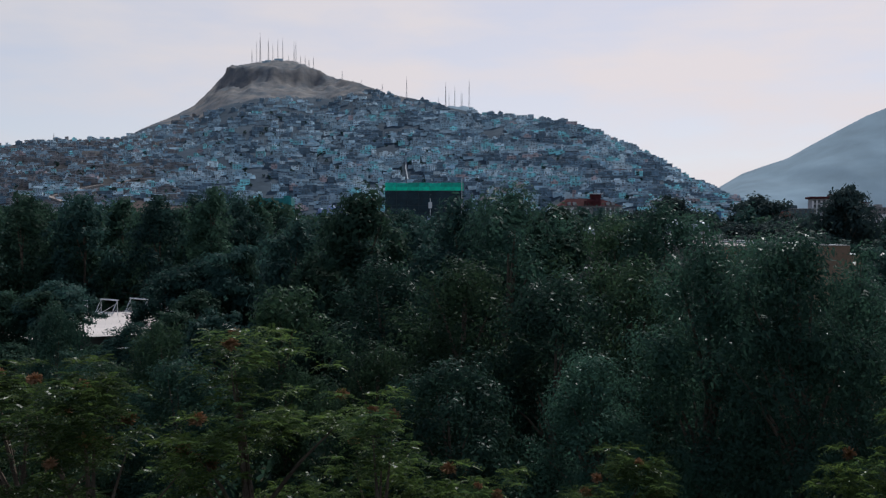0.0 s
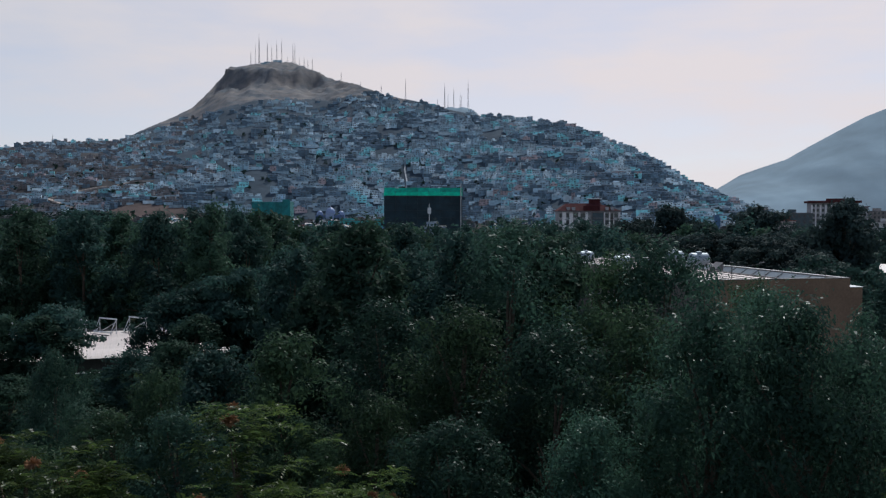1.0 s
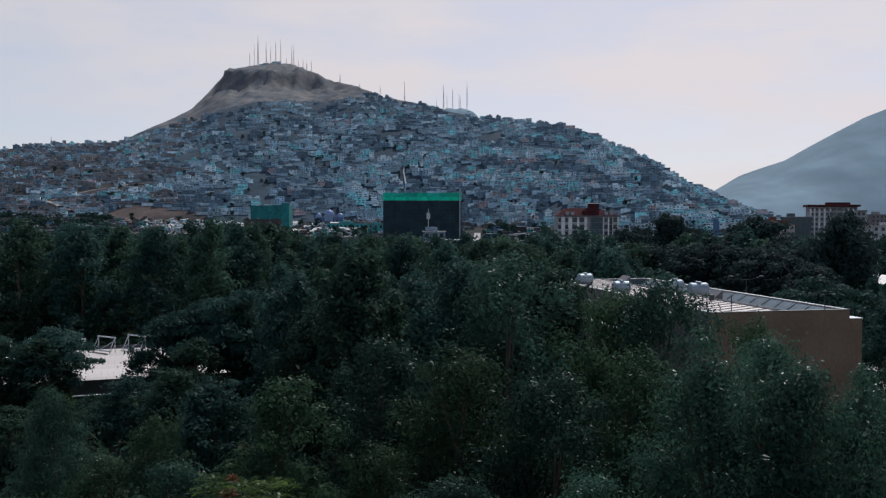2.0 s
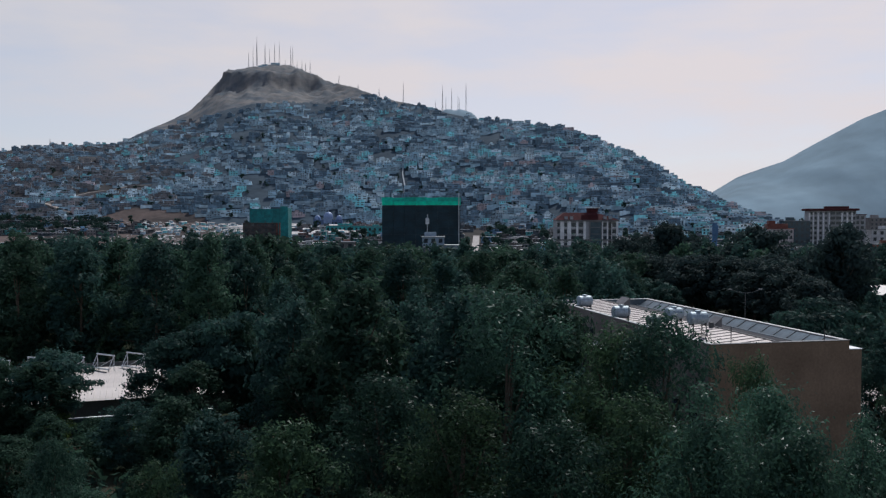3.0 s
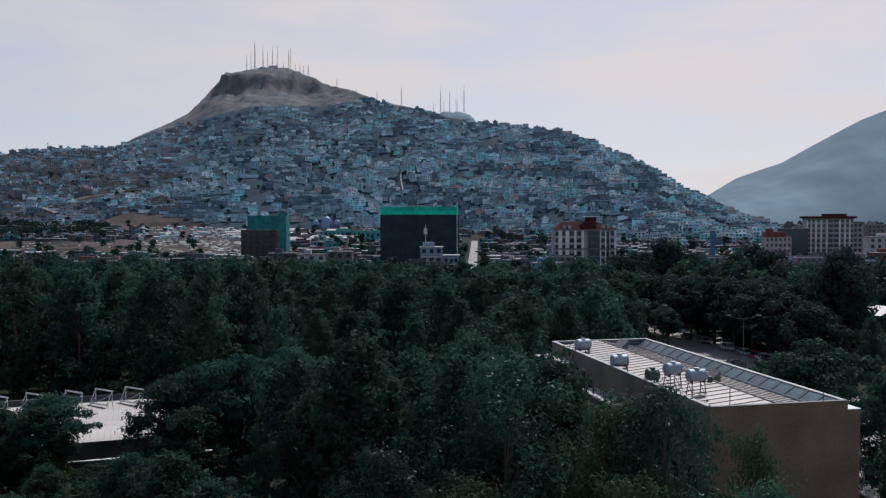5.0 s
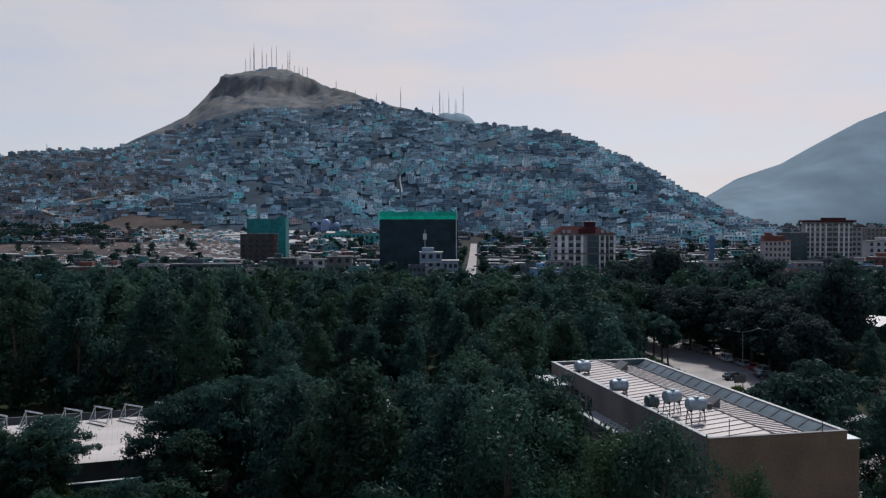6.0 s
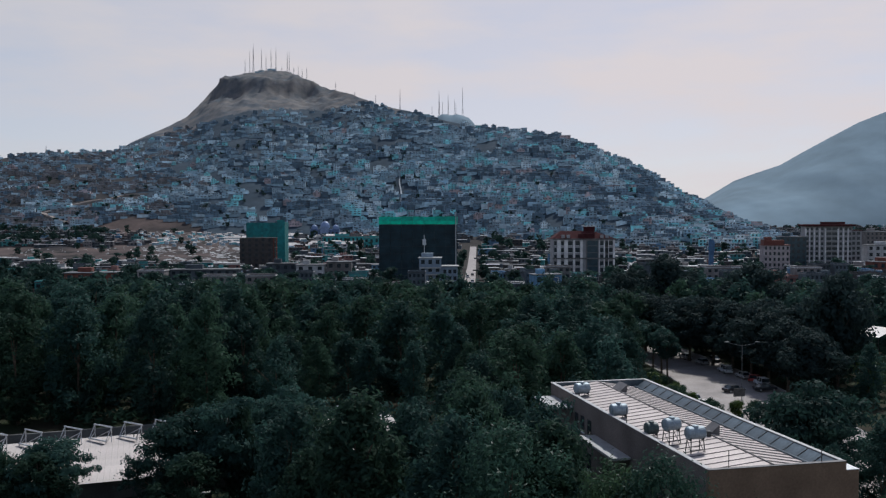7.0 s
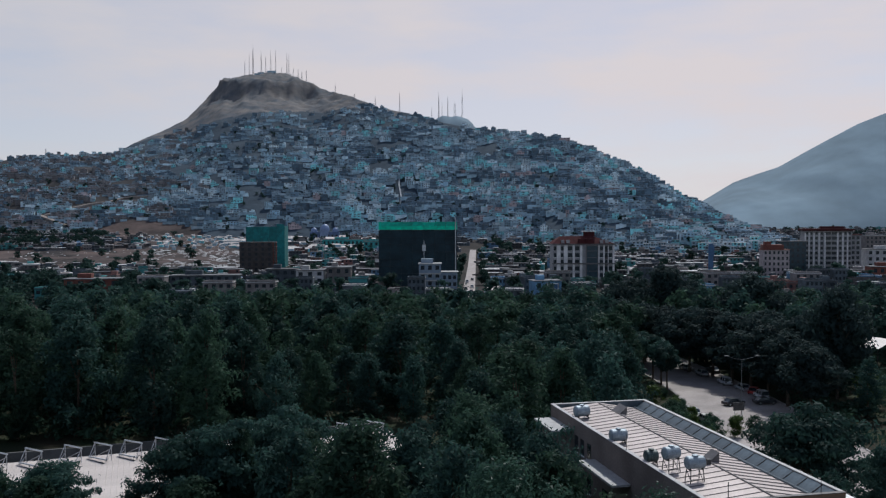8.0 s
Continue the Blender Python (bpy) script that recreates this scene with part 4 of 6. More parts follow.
# whole hood in dark grey, standing for the shade on its front
part("vent_hood", wedge_vent(5.2, 30.6, 1.5, 2.2, 0.75), M_GREYBAND, roof)
part("vent_hood", wedge_vent(5.4, 10.6, 1.5, 1.4, 0.75), M_GREYBAND, roof)
part("vent_box", bevel(box(5.2, 9.6, RZ0 - 0.2, 5.55, 9.95, RZ0 + 0.45), 0.02), M_STEEL, roof)
for x, y, h in ((2.1, 0.7, 1.3), (10.2, 0.5, 0.9), (0.2, 16, 1.5)):
    part("rod", tube([(x, y, TOP - 0.6), (x, y, TOP + h)], 0.035, 5), M_STEEL, hall)
# lower pier at the outer front corner, porch boxes and canopies along the side
pier = part("corner_pier", box(W_ + 0.003, 0.15, -0.3, W_ + 1.25, 9.0, TOP - 0.75), M_PLASTER, hall)
part("coping", bevel(box(W_ + 0.02, 0.1, TOP - 0.75, W_ + 1.3, 9.05, TOP - 0.68), 0.015), M_WHITE, pier)
porch = part("stair_tower", box(-2.0, 30.5, -0.3, -0.003, 36.0, TOP - 1.5), M_GREYPLASTER, hall)
part("slab", bevel(box(-2.5, 30.0, TOP - 1.5, -0.01, 36.4, TOP - 1.3), 0.03), M_COPING, porch)
for y in (31.3, 33.3):
    part("window", box(-2.04, y, 9.6, -1.97, y + 1.2, 11.6), M_GLASS, porch)
part("canopy", bevel(box(-1.9, 14.5, TOP - 3.1, -0.003, 23.5, TOP - 2.85), 0.03), M_COPING, hall, "pale concrete canopy slab")
for y in (24.6, 26.6, 28.4):
    for z in (11.2, 7.6, 4.0):
        w = part("window", box(-0.05, y, z, 0.04, y + 1.0, z + 1.7), M_GLASS, hall)
        part("sill", box(-0.14, y - 0.1, z - 0.12, -0.003, y + 1.1, z), M_WHITE, w)
for y in range(2, 23, 3):
    for z in (7.6, 4.0):
        w = part("window", box(-0.05, y, z, 0.04, y + 1.4, z + 1.7), M_GLASS, hall)
        part("sill", box(-0.14, y - 0.1, z - 0.12, -0.003, y + 1.5, z), M_WHITE, w)

HALL = hall.matrix_basis.copy()


def water_tank(label, material, length, rad, stand, lid=True):
    root = thing("water_tank", Matrix(), label, "water tank", "water tanks on the hall roof")
    z = stand + rad
    pts, rr = [], []
    for f, r in ((-0.5, 0.25), (-0.49, 0.75), (-0.44, 0.96), (-0.40, 1.0), (-0.15, 1.0), (-0.14, 1.03), (-0.11, 1.03), (-0.10, 1.0), (0.10, 1.0), (0.11, 1.03), (0.14, 1.03), (0.15, 1.0), (0.40, 1.0), (0.44, 0.96), (0.49, 0.75), (0.5, 0.25)):
        pts.append((f * length, 0, z))
        rr.append(r * rad)
    t = part("drum", tube(pts, rr, 20), material, root)
    if lid:
        part("lid", tube([(0, 0, z + rad - 0.04), (0, 0, z + rad + 0.1), (0, 0, z + rad + 0.12)], [0.26, 0.26, 0.12], 12), material, t)
    for sx in (-0.33, 0.33):
        part("cradle", bevel(box(sx * length - 0.05, -rad * 0.8, stand - 0.08, sx * length + 0.05, rad * 0.8, stand + rad * 0.35), 0.02), M_STEEL, root)
        for sy in (-1, 1):
            part("leg", tube([(sx * length, sy * rad * 0.7, stand), (sx * length * 1.15, sy * rad * 0.95, 0)], 0.045, 5), M_STEEL, root)
        if stand > 1:
            part("brace", tube([(sx * length, -rad * 0.8, stand * 0.1), (sx * length, rad * 0.8, stand * 0.9)], 0.03, 4), M_STEEL, root)
    if stand > 1:
        for sy in (-1, 1):
            part("brace", tube([(-length * 0.36, sy * rad * 0.85, stand * 0.3), (length * 0.36, sy * rad * 0.85, stand * 0.3)], 0.03, 4), M_STEEL, root)
    part("pipe", tube([(length * 0.4, rad * 0.5, z), (length * 0.55, rad * 0.5, z * 0.6), (length * 0.55, rad * 0.5, 0)], 0.03, 5), M_GALV, root)
    return root


def on_roof(x, y):
    """Height of the sloping sheets at a place of the hall."""
    return LZ0 + (RZ0 - LZ0) * (x - 0.36) / (RIDGE_X - 0.36) if x < RIDGE_X else RZ0 + (VZ0 - RZ0) * (x - RIDGE_X) / (VX - RIDGE_X)


for label, mt, ln, rad, st, x, y, a in (("white water tank lying on a low cradle", M_TANK, 1.75, 0.62, 0.35, 1.4, 31.0, 8), ("white water tank lying on a low cradle", M_TANK, 1.75, 0.6, 0.35, 1.05, 19.9, -4),
                                        ("pale water tank raised on steel legs", M_TANK, 1.6, 0.55, 1.25, 1.6, 9.5, 10), ("pale water tank raised on tall steel legs", M_TANK, 1.7, 0.55, 1.15, 2.2, 6.3, -2),
                                        ("dark green water tank on a short stand", M_TANKDARK, 1.2, 0.55, 0.35, 0.95, 12.2, 0)):
    water_tank(label, mt, ln, rad, st).matrix_basis = HALL @ pose(x, y, on_roof(x, y) - 0.08, 0, 0, a)

# ---------------------------------------------------------------- long white shed with rack frames
shed = thing("long_shed", pose(-40.6, 124.4, 0, 0, 0, 19), "long low shed with a white ribbed sheet roof", "shed")
SX0, SX1, SD, EZ, PZ = -48.0, 36.0, 18.0, 2.5, 3.3
part("wall", box(SX0, -SD + 1, -0.3, SX1, -SD + 1.3, EZ - 0.1), M_SHADE_WALL, shed)
part("wall", box(SX0, 2.2, -0.3, SX1, 2.5, PZ - 0.2), M_SHADE_WALL, shed)
sh = part("roof", box(SX0, -SD + 1.3, EZ - 0.5, SX1, 2.2, EZ - 0.25), M_SHADE_WALL, shed)
sheet = part("roof_sheet", slope_sheet(-0.34, 0.34, -SD, EZ, 2.4, PZ), M_SHEDROOF, sh)
sheet.data.transform(Matrix.Rotation(radians(90), 4, "Z"))
sheet.data.transform(Matrix.Diagonal((-1, 1, 1, 1)))
sheet.data.flip_normals()
rib = part("rib", tube([(0, -SD, EZ + 0.01), (0, 2.4, PZ + 0.01)], 0.035, 4), M_SHEDROOF, sh)
n = int((SX1 - SX0) / 0.72)
for i in range(n):
    for src, off in ((sheet, 0.36), (rib, 0.0)):
        m = Matrix.Translation((SX0 + i * 0.72 + off, 0, 0))
        if i == 0:
            src.matrix_basis = m
        else:
            linked(src.name.split(".")[0], src.data, sh, m)
SHED = shed.matrix_basis.copy()
yard = tagged(new("yard_wall"), "low wall coloured dark for shade, with a white coping, before the shed", "wall", kind="structure")
yard.matrix_basis = SHED
# near-black masonry: the shaded gap below the white edge is painted on
part("masonry", box(SX0, -SD - 6.2, -0.3, SX1 - 30, -SD - 5.9, 1.75), M_DARKNET, yard)
part("coping", bevel(box(SX0, -SD - 6.25, 1.75, SX1 - 30, -SD - 5.85, 1.85), 0.02), M_WHITE, yard)
back = tagged(new("boundary_wall"), "long dark boundary wall behind the shed", "wall", kind="structure")
back.matrix_basis = SHED
part("masonry", box(SX0 - 20, 11.0, -0.3, SX1, 11.4, 2.6), M_SHADE_WALL, back)


def rack_frame():
    root = thing("rack_frame", Matrix(), "tilted galvanised steel rack standing on the white roof", "steel rack", "racks along the shed ridge")
    w = 1.75
    for y, z in ((-0.5, 0.3), (0.45, 2.1)):
        part("bar", tube([(-w - 0.15, y, z), (w + 0.15, y, z)], 0.11, 6), M_GALV, root)
    for s in (-1, 1):
        part("leg", tube([(s * w, -0.5, 0), (s * w, -0.5, 0.3)], 0.06, 5), M_GALV, root)
        part("leg", tube([(s * w, 0.45, 0), (s * w, 0.45, 2.1)], 0.06, 5), M_GALV, root)
        part("side_rail", tube([(s * w, -0.5, 0.3), (s * w, 0.45, 2.1)], 0.06, 5), M_GALV, root)
        part("brace", tube([(s * w, -0.5, 0.05), (s * w, 0.45, 1.0)], 0.04, 5), M_GALV, root)
    part("brace", tube([(-w, 0.45, 0.1), (w, 0.45, 1.7)], 0.04, 5), M_GALV, root)
    part("foot_rail", bevel(box(-w - 0.2, -1.05, -0.06, w + 0.2, -0.9, 0.04), 0.02), M_STEEL, root)
    return root


rack = rack_frame()
spots = [-20.4, -16.1, -11.1, -7.2, -3.2, 1.0, 5.4, 10.2, 14.6, 19.0, 23.4, 27.8, 32.2]
for i, x in enumerate(spots):
    z = EZ + (PZ - EZ) * (SD - 0.2) / (SD + 2.4)
    m = SHED @ pose(x, 0.2, z + 0.02, 0, 0, -50)
    if i == 0:
        rack.matrix_basis = m
    else:
        copy_thing(rack, m)

# white-roofed pavilion among the trees
pav = thing("pavilion", pose(103.4, 205, 0, 0, 0, 25), "small pavilion with a tilted white sheet roof", "pavilion")
part("roof", slope_sheet(-3.4, 3.4, -2.8, 6.8, 2.8, 8.6), M_SHEDROOF, pav)
for sx, z in ((-2.7, 6.78), (2.7, 8.5)):
    for sy in (-3.2, 3.2):
        part("post", tube([(sx, sy, -0.2), (sx, sy, z)], 0.1, 6), M_STEEL, pav)

# ---------------------------------------------------------------- houses
def house(name, w, d, floors, wall, label, category, group, cols=3, parapet=0.5, storey=3.1, extra=0, top=None):
    """A flat-roofed house: walls, roof slab, parapet pieces and windows one by one; its front faces -y."""
    root = thing(name, Matrix(), label, category, group)
    h = floors * storey
    part("wall", box(-w / 2, -d / 2, -4.0, w / 2, d / 2, h), wall, root)
    roof = part("roof", bevel(box(-w / 2 - 0.25, -d / 2 - 0.3, h, w / 2 + 0.25, d / 2 + 0.25, h + 0.28), 0.04), top or M_FLATROOF, root)
    if parapet:
        bm = bmesh.new()
        for a in ((-w / 2, -d / 2, w / 2, -d / 2 + 0.25), (-w / 2, d / 2 - 0.25, w / 2, d / 2), (-w / 2, -d / 2 + 0.25, -w / 2 + 0.25, d / 2 - 0.25), (w / 2 - 0.25, -d / 2 + 0.25, w / 2, d / 2 - 0.25)):
            box(a[0], a[1], h + 0.28, a[2], a[3], h + 0.28 + parapet, bm)
        part("parapet", bm, wall, roof)
    if extra:
        part("stair_hut", box(w * 0.1, 0, h + 0.28, w * 0.4, d * 0.35, h + 2.5), wall, root)
    ww = w / cols * 0.5
    for f in range(floors):
        for c in range(cols):
            x = -w / 2 + (c + 0.5) * w / cols
            z = f * storey + 0.95
            part("window", box(x - ww / 2, -d / 2 - 0.05, z, x + ww / 2, -d / 2 + 0.05, z + 1.55), M_GLASS, root)
    return root


hr = random.Random(21)
models = []
for i in range(14):
    k = i % 7
    w, d, fl = hr.uniform(7, 13), hr.uniform(6, 9), 1 + (i % 3 > 0) + (i % 5 == 0)
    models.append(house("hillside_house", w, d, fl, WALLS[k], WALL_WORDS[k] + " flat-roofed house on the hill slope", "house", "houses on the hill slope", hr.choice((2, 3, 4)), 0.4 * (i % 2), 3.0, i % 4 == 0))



def hill_height(u, s):
    """Height of the built hill at u, s."""
    i = (u - hu[0]) / (hu[1] - hu[0])
    j = s / (hs[1] - hs[0])
    i0, j0 = int(min(max(i, 0), len(hu) - 2)), int(min(max(j, 0), 88))
    a, b = i - i0, j - j0
    return (HZ[j0, i0] * (1 - a) + HZ[j0, i0 + 1] * a) * (1 - b) + (HZ[j0 + 1, i0] * (1 - a) + HZ[j0 + 1, i0 + 1] * a) * b


TRACK = [(-0.4177, 0.1936), (-0.4008, 0.2191), (-0.3782, 0.2516), (-0.3587, 0.2726), (-0.3277, 0.2326)]
ZIGZAG = [(-0.4238, 0.0555), (-0.4379, 0.0905), (-0.4488, 0.1191), (-0.4507, 0.1341), (-0.4391, 0.1561)]
STEPS = [(-0.0429, 0.0895), (-0.0422, 0.1556), (-0.0402, 0.2201), (-0.0428, 0.2876), (-0.0414, 0.4032), (-0.0452, 0.5568)]


def on_track(u, s_):
    """True close to the tracks and the stairway, or just before them, where a house would hide them."""
    for way, wide in ((TRACK, 0.004), (ZIGZAG, 0.004), (STEPS, 0.0016)):
        for (u0, s0), (u1, s1) in zip(way, way[1:]):
            du, ds = u1 - u0, (s1 - s0) * 0.3
            f = max(0.0, min(1.0, ((u - u0) * du + (s_ - s0) * 0.3 * ds) / max(du * du + ds * ds, 1e-9)))
            gap_u, gap_s = u - u0 - du * f, s_ - s0 - (s1 - s0) * f
            if abs(gap_u) < wide and -0.045 < gap_s < 0.02:
                return True
    return False


sites = []
s = 0.012
while s < 1.0:
    u = -0.62
    while u < 0.41:
        uu, ss = u + hr.uniform(-0.003, 0.003), s + hr.uniform(-0.008, 0.008)
        ss = min(max(ss, 0.004), 0.995)
        x, y, _ = hill_point(uu, ss)
        z = hill_height(uu, ss)
        keep = z < house_line(uu) + 12 * math.sin(uu * 60) and np.interp(uu, RU, RZ) > 11
        gap = noise.noise((uu * 26, ss * 9, 2.0))
        field = (-0.33 < uu < -0.17 and ss < 0.018) or bare_foot(uu, ss)
        thin = (0.8 if ss > 0.35 else 0.95) if uu < -0.33 else 1.0
        if keep and gap > -0.34 and not (abs(x + 141) < 28 and y < 1150) and not field and not on_track(uu, ss) and hr.random() < (0.74 if z < 110 else 0.62) * thin * (1.0 if z < 200 else 0.6):
            sites.append((uu, ss, float(x), float(y), float(z)))
        u += hr.uniform(0.0044, 0.0088) * (1.3 if uu > -0.28 and (z < 120 or uu > 0.0) else 1.0) * (1.0 if uu > -0.3 else 1.1)
    s += 0.0128 + 0.004 * hr.random()
WEIGHTS = (34, 32, 10, 12, 6, 3, 3)
near_sites = sorted(sites, key=lambda a: a[3])[:150]
near_set = set(near_sites)
for i, (u, s, x, y, z) in enumerate(near_sites):
    k = hr.choices(range(7), WEIGHTS)[0] if u < 0.1 else hr.choices(range(7), (28, 28, 8, 20, 10, 3, 3))[0]
    src = models[k + 7 * hr.randrange(2)]
    turn = math.degrees(-math.atan(u)) + hr.uniform(-12, 12)
    m = pose(x, y, z + 0.2, 0, 0, turn)
    copy_thing(src, m)
for k, src in enumerate(models):
    u, s = -0.05 + 0.02 * k, 0.3
    x, y, _ = hill_point(u, s)
    src.matrix_basis = pose(float(x), float(y), hill_height(u, s) + 0.2, 0, 0, 5)

# the crowd of small houses: walls, roof slabs, huts, steps and windows in one mesh
def crowd(name, sites_, plain_town=False):
    verts, faces, mats = [], [], []

    def add_box(m, x0, y0, z0, x1, y1, z1, mi, top):
        b = len(verts)
        for z in (z0, z1):
            for x, y in ((x0, y0), (x1, y0), (x1, y1), (x0, y1)):
                verts.append((m @ Vector((x, y, z)))[:])
        for f in ((0, 1, 5, 4), (1, 2, 6, 5), (2, 3, 7, 6), (3, 0, 4, 7)):
            faces.append([b + q for q in f])
            mats.append(mi)
        faces.append([b + 4, b + 5, b + 6, b + 7])
        mats.append(top)

    for u, s, x, y, z in sites_:
        zone = noise.noise((u * 19, s * 8, 7.0))
        wts = (19, 23, 13, 22, 6, 12, 6) if u > -0.08 and not plain_town else (28, 30, 12, 10, 5, 9, 6)
        if not plain_town and z > 115 and u > -0.3:
            wts = (34, 36, 7, 11, 5, 6, 2)
        k = hr.choices(range(7), wts)[0]
        if zone > 0.2 and hr.random() < 0.45 and not plain_town:
            k = hr.choice((3, 3, 5, 2, 4)) if u > -0.25 else hr.choice((2, 5, 3))
        if not plain_town and hr.random() < (0.6 if u < -0.29 else 0.32 if u > -0.12 else 0.30 if z < 115 else 0.44) - 1.4 * zone:
            k = 11 if u < -0.27 + 0.06 * zone and hr.random() < 0.75 else 10
        w, d, fl = hr.choice((hr.uniform(4, 7), hr.uniform(6, 10), hr.uniform(10, 18) if 0 < s < 0.45 else hr.uniform(9, 14))) * (1.15 if plain_town else 1.0), hr.uniform(4.5, 8.5), hr.choice((1, 1, 2, 2, 2) if not plain_town else (1, 1, 1, 2, 2))
        if not plain_town and u > -0.28 and (z < 120 or u > 0.0):
            w, fl = hr.choice((hr.uniform(6, 9), hr.uniform(8, 12), hr.uniform(11, 18))), hr.choice((1, 2, 2, 2, 3))
        h = fl * 2.8
        m = pose(x, y, z + 0.1, 0, 0, math.degrees(-math.atan(u)) + hr.uniform(-12, 12))
        top = 7 if hr.random() < (0.48 if plain_town else 0.7) else 9
        add_box(m, -w / 2, -d / 2, -5, w / 2, d / 2, h, k, top)
        add_box(m, -w / 2 - 0.3, -d / 2 - 0.3, h, w / 2 + 0.3, d / 2 + 0.3, h + 0.3, top, top)
        if hr.random() < 0.4:
            e = hr.uniform(2, 5)
            add_box(m, w / 2 + 0.02, -d / 2 + 0.6, -5, w / 2 + e, d / 2, h - 2.4 if fl > 1 else h + 1.6, k, 7)
        if hr.random() < 0.35:
            add_box(m, -w / 4, 0, h + 0.3, w / 6, d / 3, h + 2.2, k, 7)
        if hr.random() < 0.4:
            add_box(m, -w / 2 - hr.uniform(1, 9), -d / 2 - 3.0, -6, w / 2 + hr.uniform(0, 8), -d / 2 - 2.7, hr.uniform(0.4, 1.4), hr.choice((0, 1, 1, 2)), 2)
        n_w = hr.choice((2, 3, 3, 4)) if w > 7 else 2
        for f in range(fl):
            for c in range(n_w):
                if hr.random() < 0.8:
                    cx = -w / 2 + (c + 0.5) * w / n_w
                    ww = w / n_w * hr.uniform(0.18, 0.32)
                    add_box(m, cx - ww, -d / 2 - 0.06, f * 2.8 + 0.9, cx + ww, -d / 2 + 0.02, f * 2.8 + 2.2, 8, 8)
    me = bpy.data.meshes.new(name)
    me.from_pydata(verts, [], faces)
    for mt in (TOWN_WALLS if plain_town else WALLS) + [M_FLATROOF if plain_town else M_HILLROOF, M_GLASS if plain_town else M_HAZEWINDOW, M_DARKROOF, M_HAZEMUD, M_WARMMUD]:
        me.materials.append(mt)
    me.polygons.foreach_set("material_index", mats)
    me.update()
    return new(name, me)


rest = [a for a in sites if a not in near_set]
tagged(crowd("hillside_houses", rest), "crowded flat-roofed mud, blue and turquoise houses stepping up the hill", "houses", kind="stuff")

def hill_path(name, stops, wide, label):
    """A pale track laid on the slope."""
    pts = []
    for (u0, s0), (u1, s1) in zip(stops, stops[1:]):
        for k in range(12):
            u, s_ = u0 + (u1 - u0) * k / 12, s0 + (s1 - s0) * k / 12
            x, y, _ = hill_point(u, s_)
            pts.append(Vector((float(x), float(y), hill_height(u, s_) + 1.2)))
    bm = bmesh.new()
    rows = []
    for i, p in enumerate(pts):
        d = pts[min(i + 1, len(pts) - 1)] - pts[max(i - 1, 0)]
        side = Vector((-d.y, d.x, 0)).normalized() * wide / 2
        rows.append((bm.verts.new(p - side), bm.verts.new(p + side), bm.verts.new(p + side - Vector((0, 0, 2))), bm.verts.new(p - side - Vector((0, 0, 2)))))
    for a, b in zip(rows, rows[1:]):
        for k in range(4):
            bm.faces.new((a[k], b[k], b[(k + 1) % 4], a[(k + 1) % 4]))
    bmesh.ops.recalc_face_normals(bm, faces=bm.faces[:])
    me = bpy.data.meshes.new(name)
    bm.to_mesh(me)
    bm.free()
    me.materials.append(M_STAIR if name == "hill_steps" else M_TRACK)
    tagged(new(name, me), label, "track", kind="structure")


hill_path("hill_track", TRACK, 7, "pale dirt track climbing the slope")
hill_path("zigzag_track", ZIGZAG, 6, "pale winding dirt track on the lower slope")
hill_path("hill_steps", STEPS, 1.8, "pale stairway straight up the slope")

# ---------------------------------------------------------------- masts
def mast(height, wide):
    root = thing("radio_mast", Matrix(), "slender lattice radio mast on the hill", "radio mast", "radio masts")
    n_seg = 8
    for sx, sy in ((-1, -1), (1, -1), (1, 1), (-1, 1)):
        part("leg", tube([(sx * wide, sy * wide, -2), (sx * wide * 0.15, sy * wide * 0.15, height * 0.86)], [0.24, 0.17], 4), M_MAST, root)
    for face in range(4):
        zig = []
        for k in range(n_seg + 1):
            w = wide * (1 - 0.85 * k / n_seg)
            side = w if (k + face) % 2 else -w
            zig.append(((side, -w), (w, side), (side, w), (-w, side))[face] + (height * 0.86 * k / n_seg,))
        part("brace", tube(zig, 0.10, 3), M_MAST, root)
    part("antenna", tube([(0, 0, height * 0.8), (0, 0, height)], [0.26, 0.16], 5), M_MAST, root)
    for k in (0.55, 0.7):
        part("dish", tube([(0, -wide * 0.5, height * k), (0, -wide * 0.5 - 0.5, height * k)], [0.4, 1.0], 10), M_WHITE, root)
    return root


def ridge_at(u, off=0.0):
    x, y, _ = hill_point(u, 0.985)
    return float(x), float(y), hill_height(u, 0.985) + off


MASTS_RIDGE = [(-0.2183, 0, 36.0), (-0.2131, 1, 50.0), (-0.2088, 1, 70.0), (-0.1995, 1, 55.0), (-0.1944, 0, 40.0), (-0.1887, 1, 51.0), (-0.1831, 1, 56.0), (-0.1764, 0, 19.0), (-0.1702, 1, 52.0), (-0.168, 1, 52.0), (-0.1629, 0, 20.0), (-0.1575, 0, 25.0), (-0.1533, 0, 22.0), (-0.1481, 0, 33.0), (-0.1153, 0, 20.0), (-0.0934, 0, 10.0), (-0.0695, 0, 22.0), (-0.0417, 1, 40.0), (-0.4462, 0, 17.0)]
MASTS_KNOLL = [(-13.0, 0, 52), (8.0, 1, 79), (18.0, 0, 45), (35.0, 1, 67), (54.0, 0, 48), (58.0, 0, 40), (78.0, 1, 85)]
big, small_ = mast(66, 1.5), mast(52, 1.1)
first = {0: True, 1: True}


def raise_mast(k, place, tall):
    src = (big, small_)[k]
    sc = tall / (66, 52)[k]
    m = Matrix.LocRotScale(place, Euler((0, 0, place[0] * 0.05)), (max(sc, 0.7), max(sc, 0.7), sc))
    if first[k]:
        src.matrix_basis, first[k] = m, False
    else:
        copy_thing(src, Matrix()).matrix_basis = m


for u, k, tall in MASTS_RIDGE:
    raise_mast(k, ridge_at(u), tall)
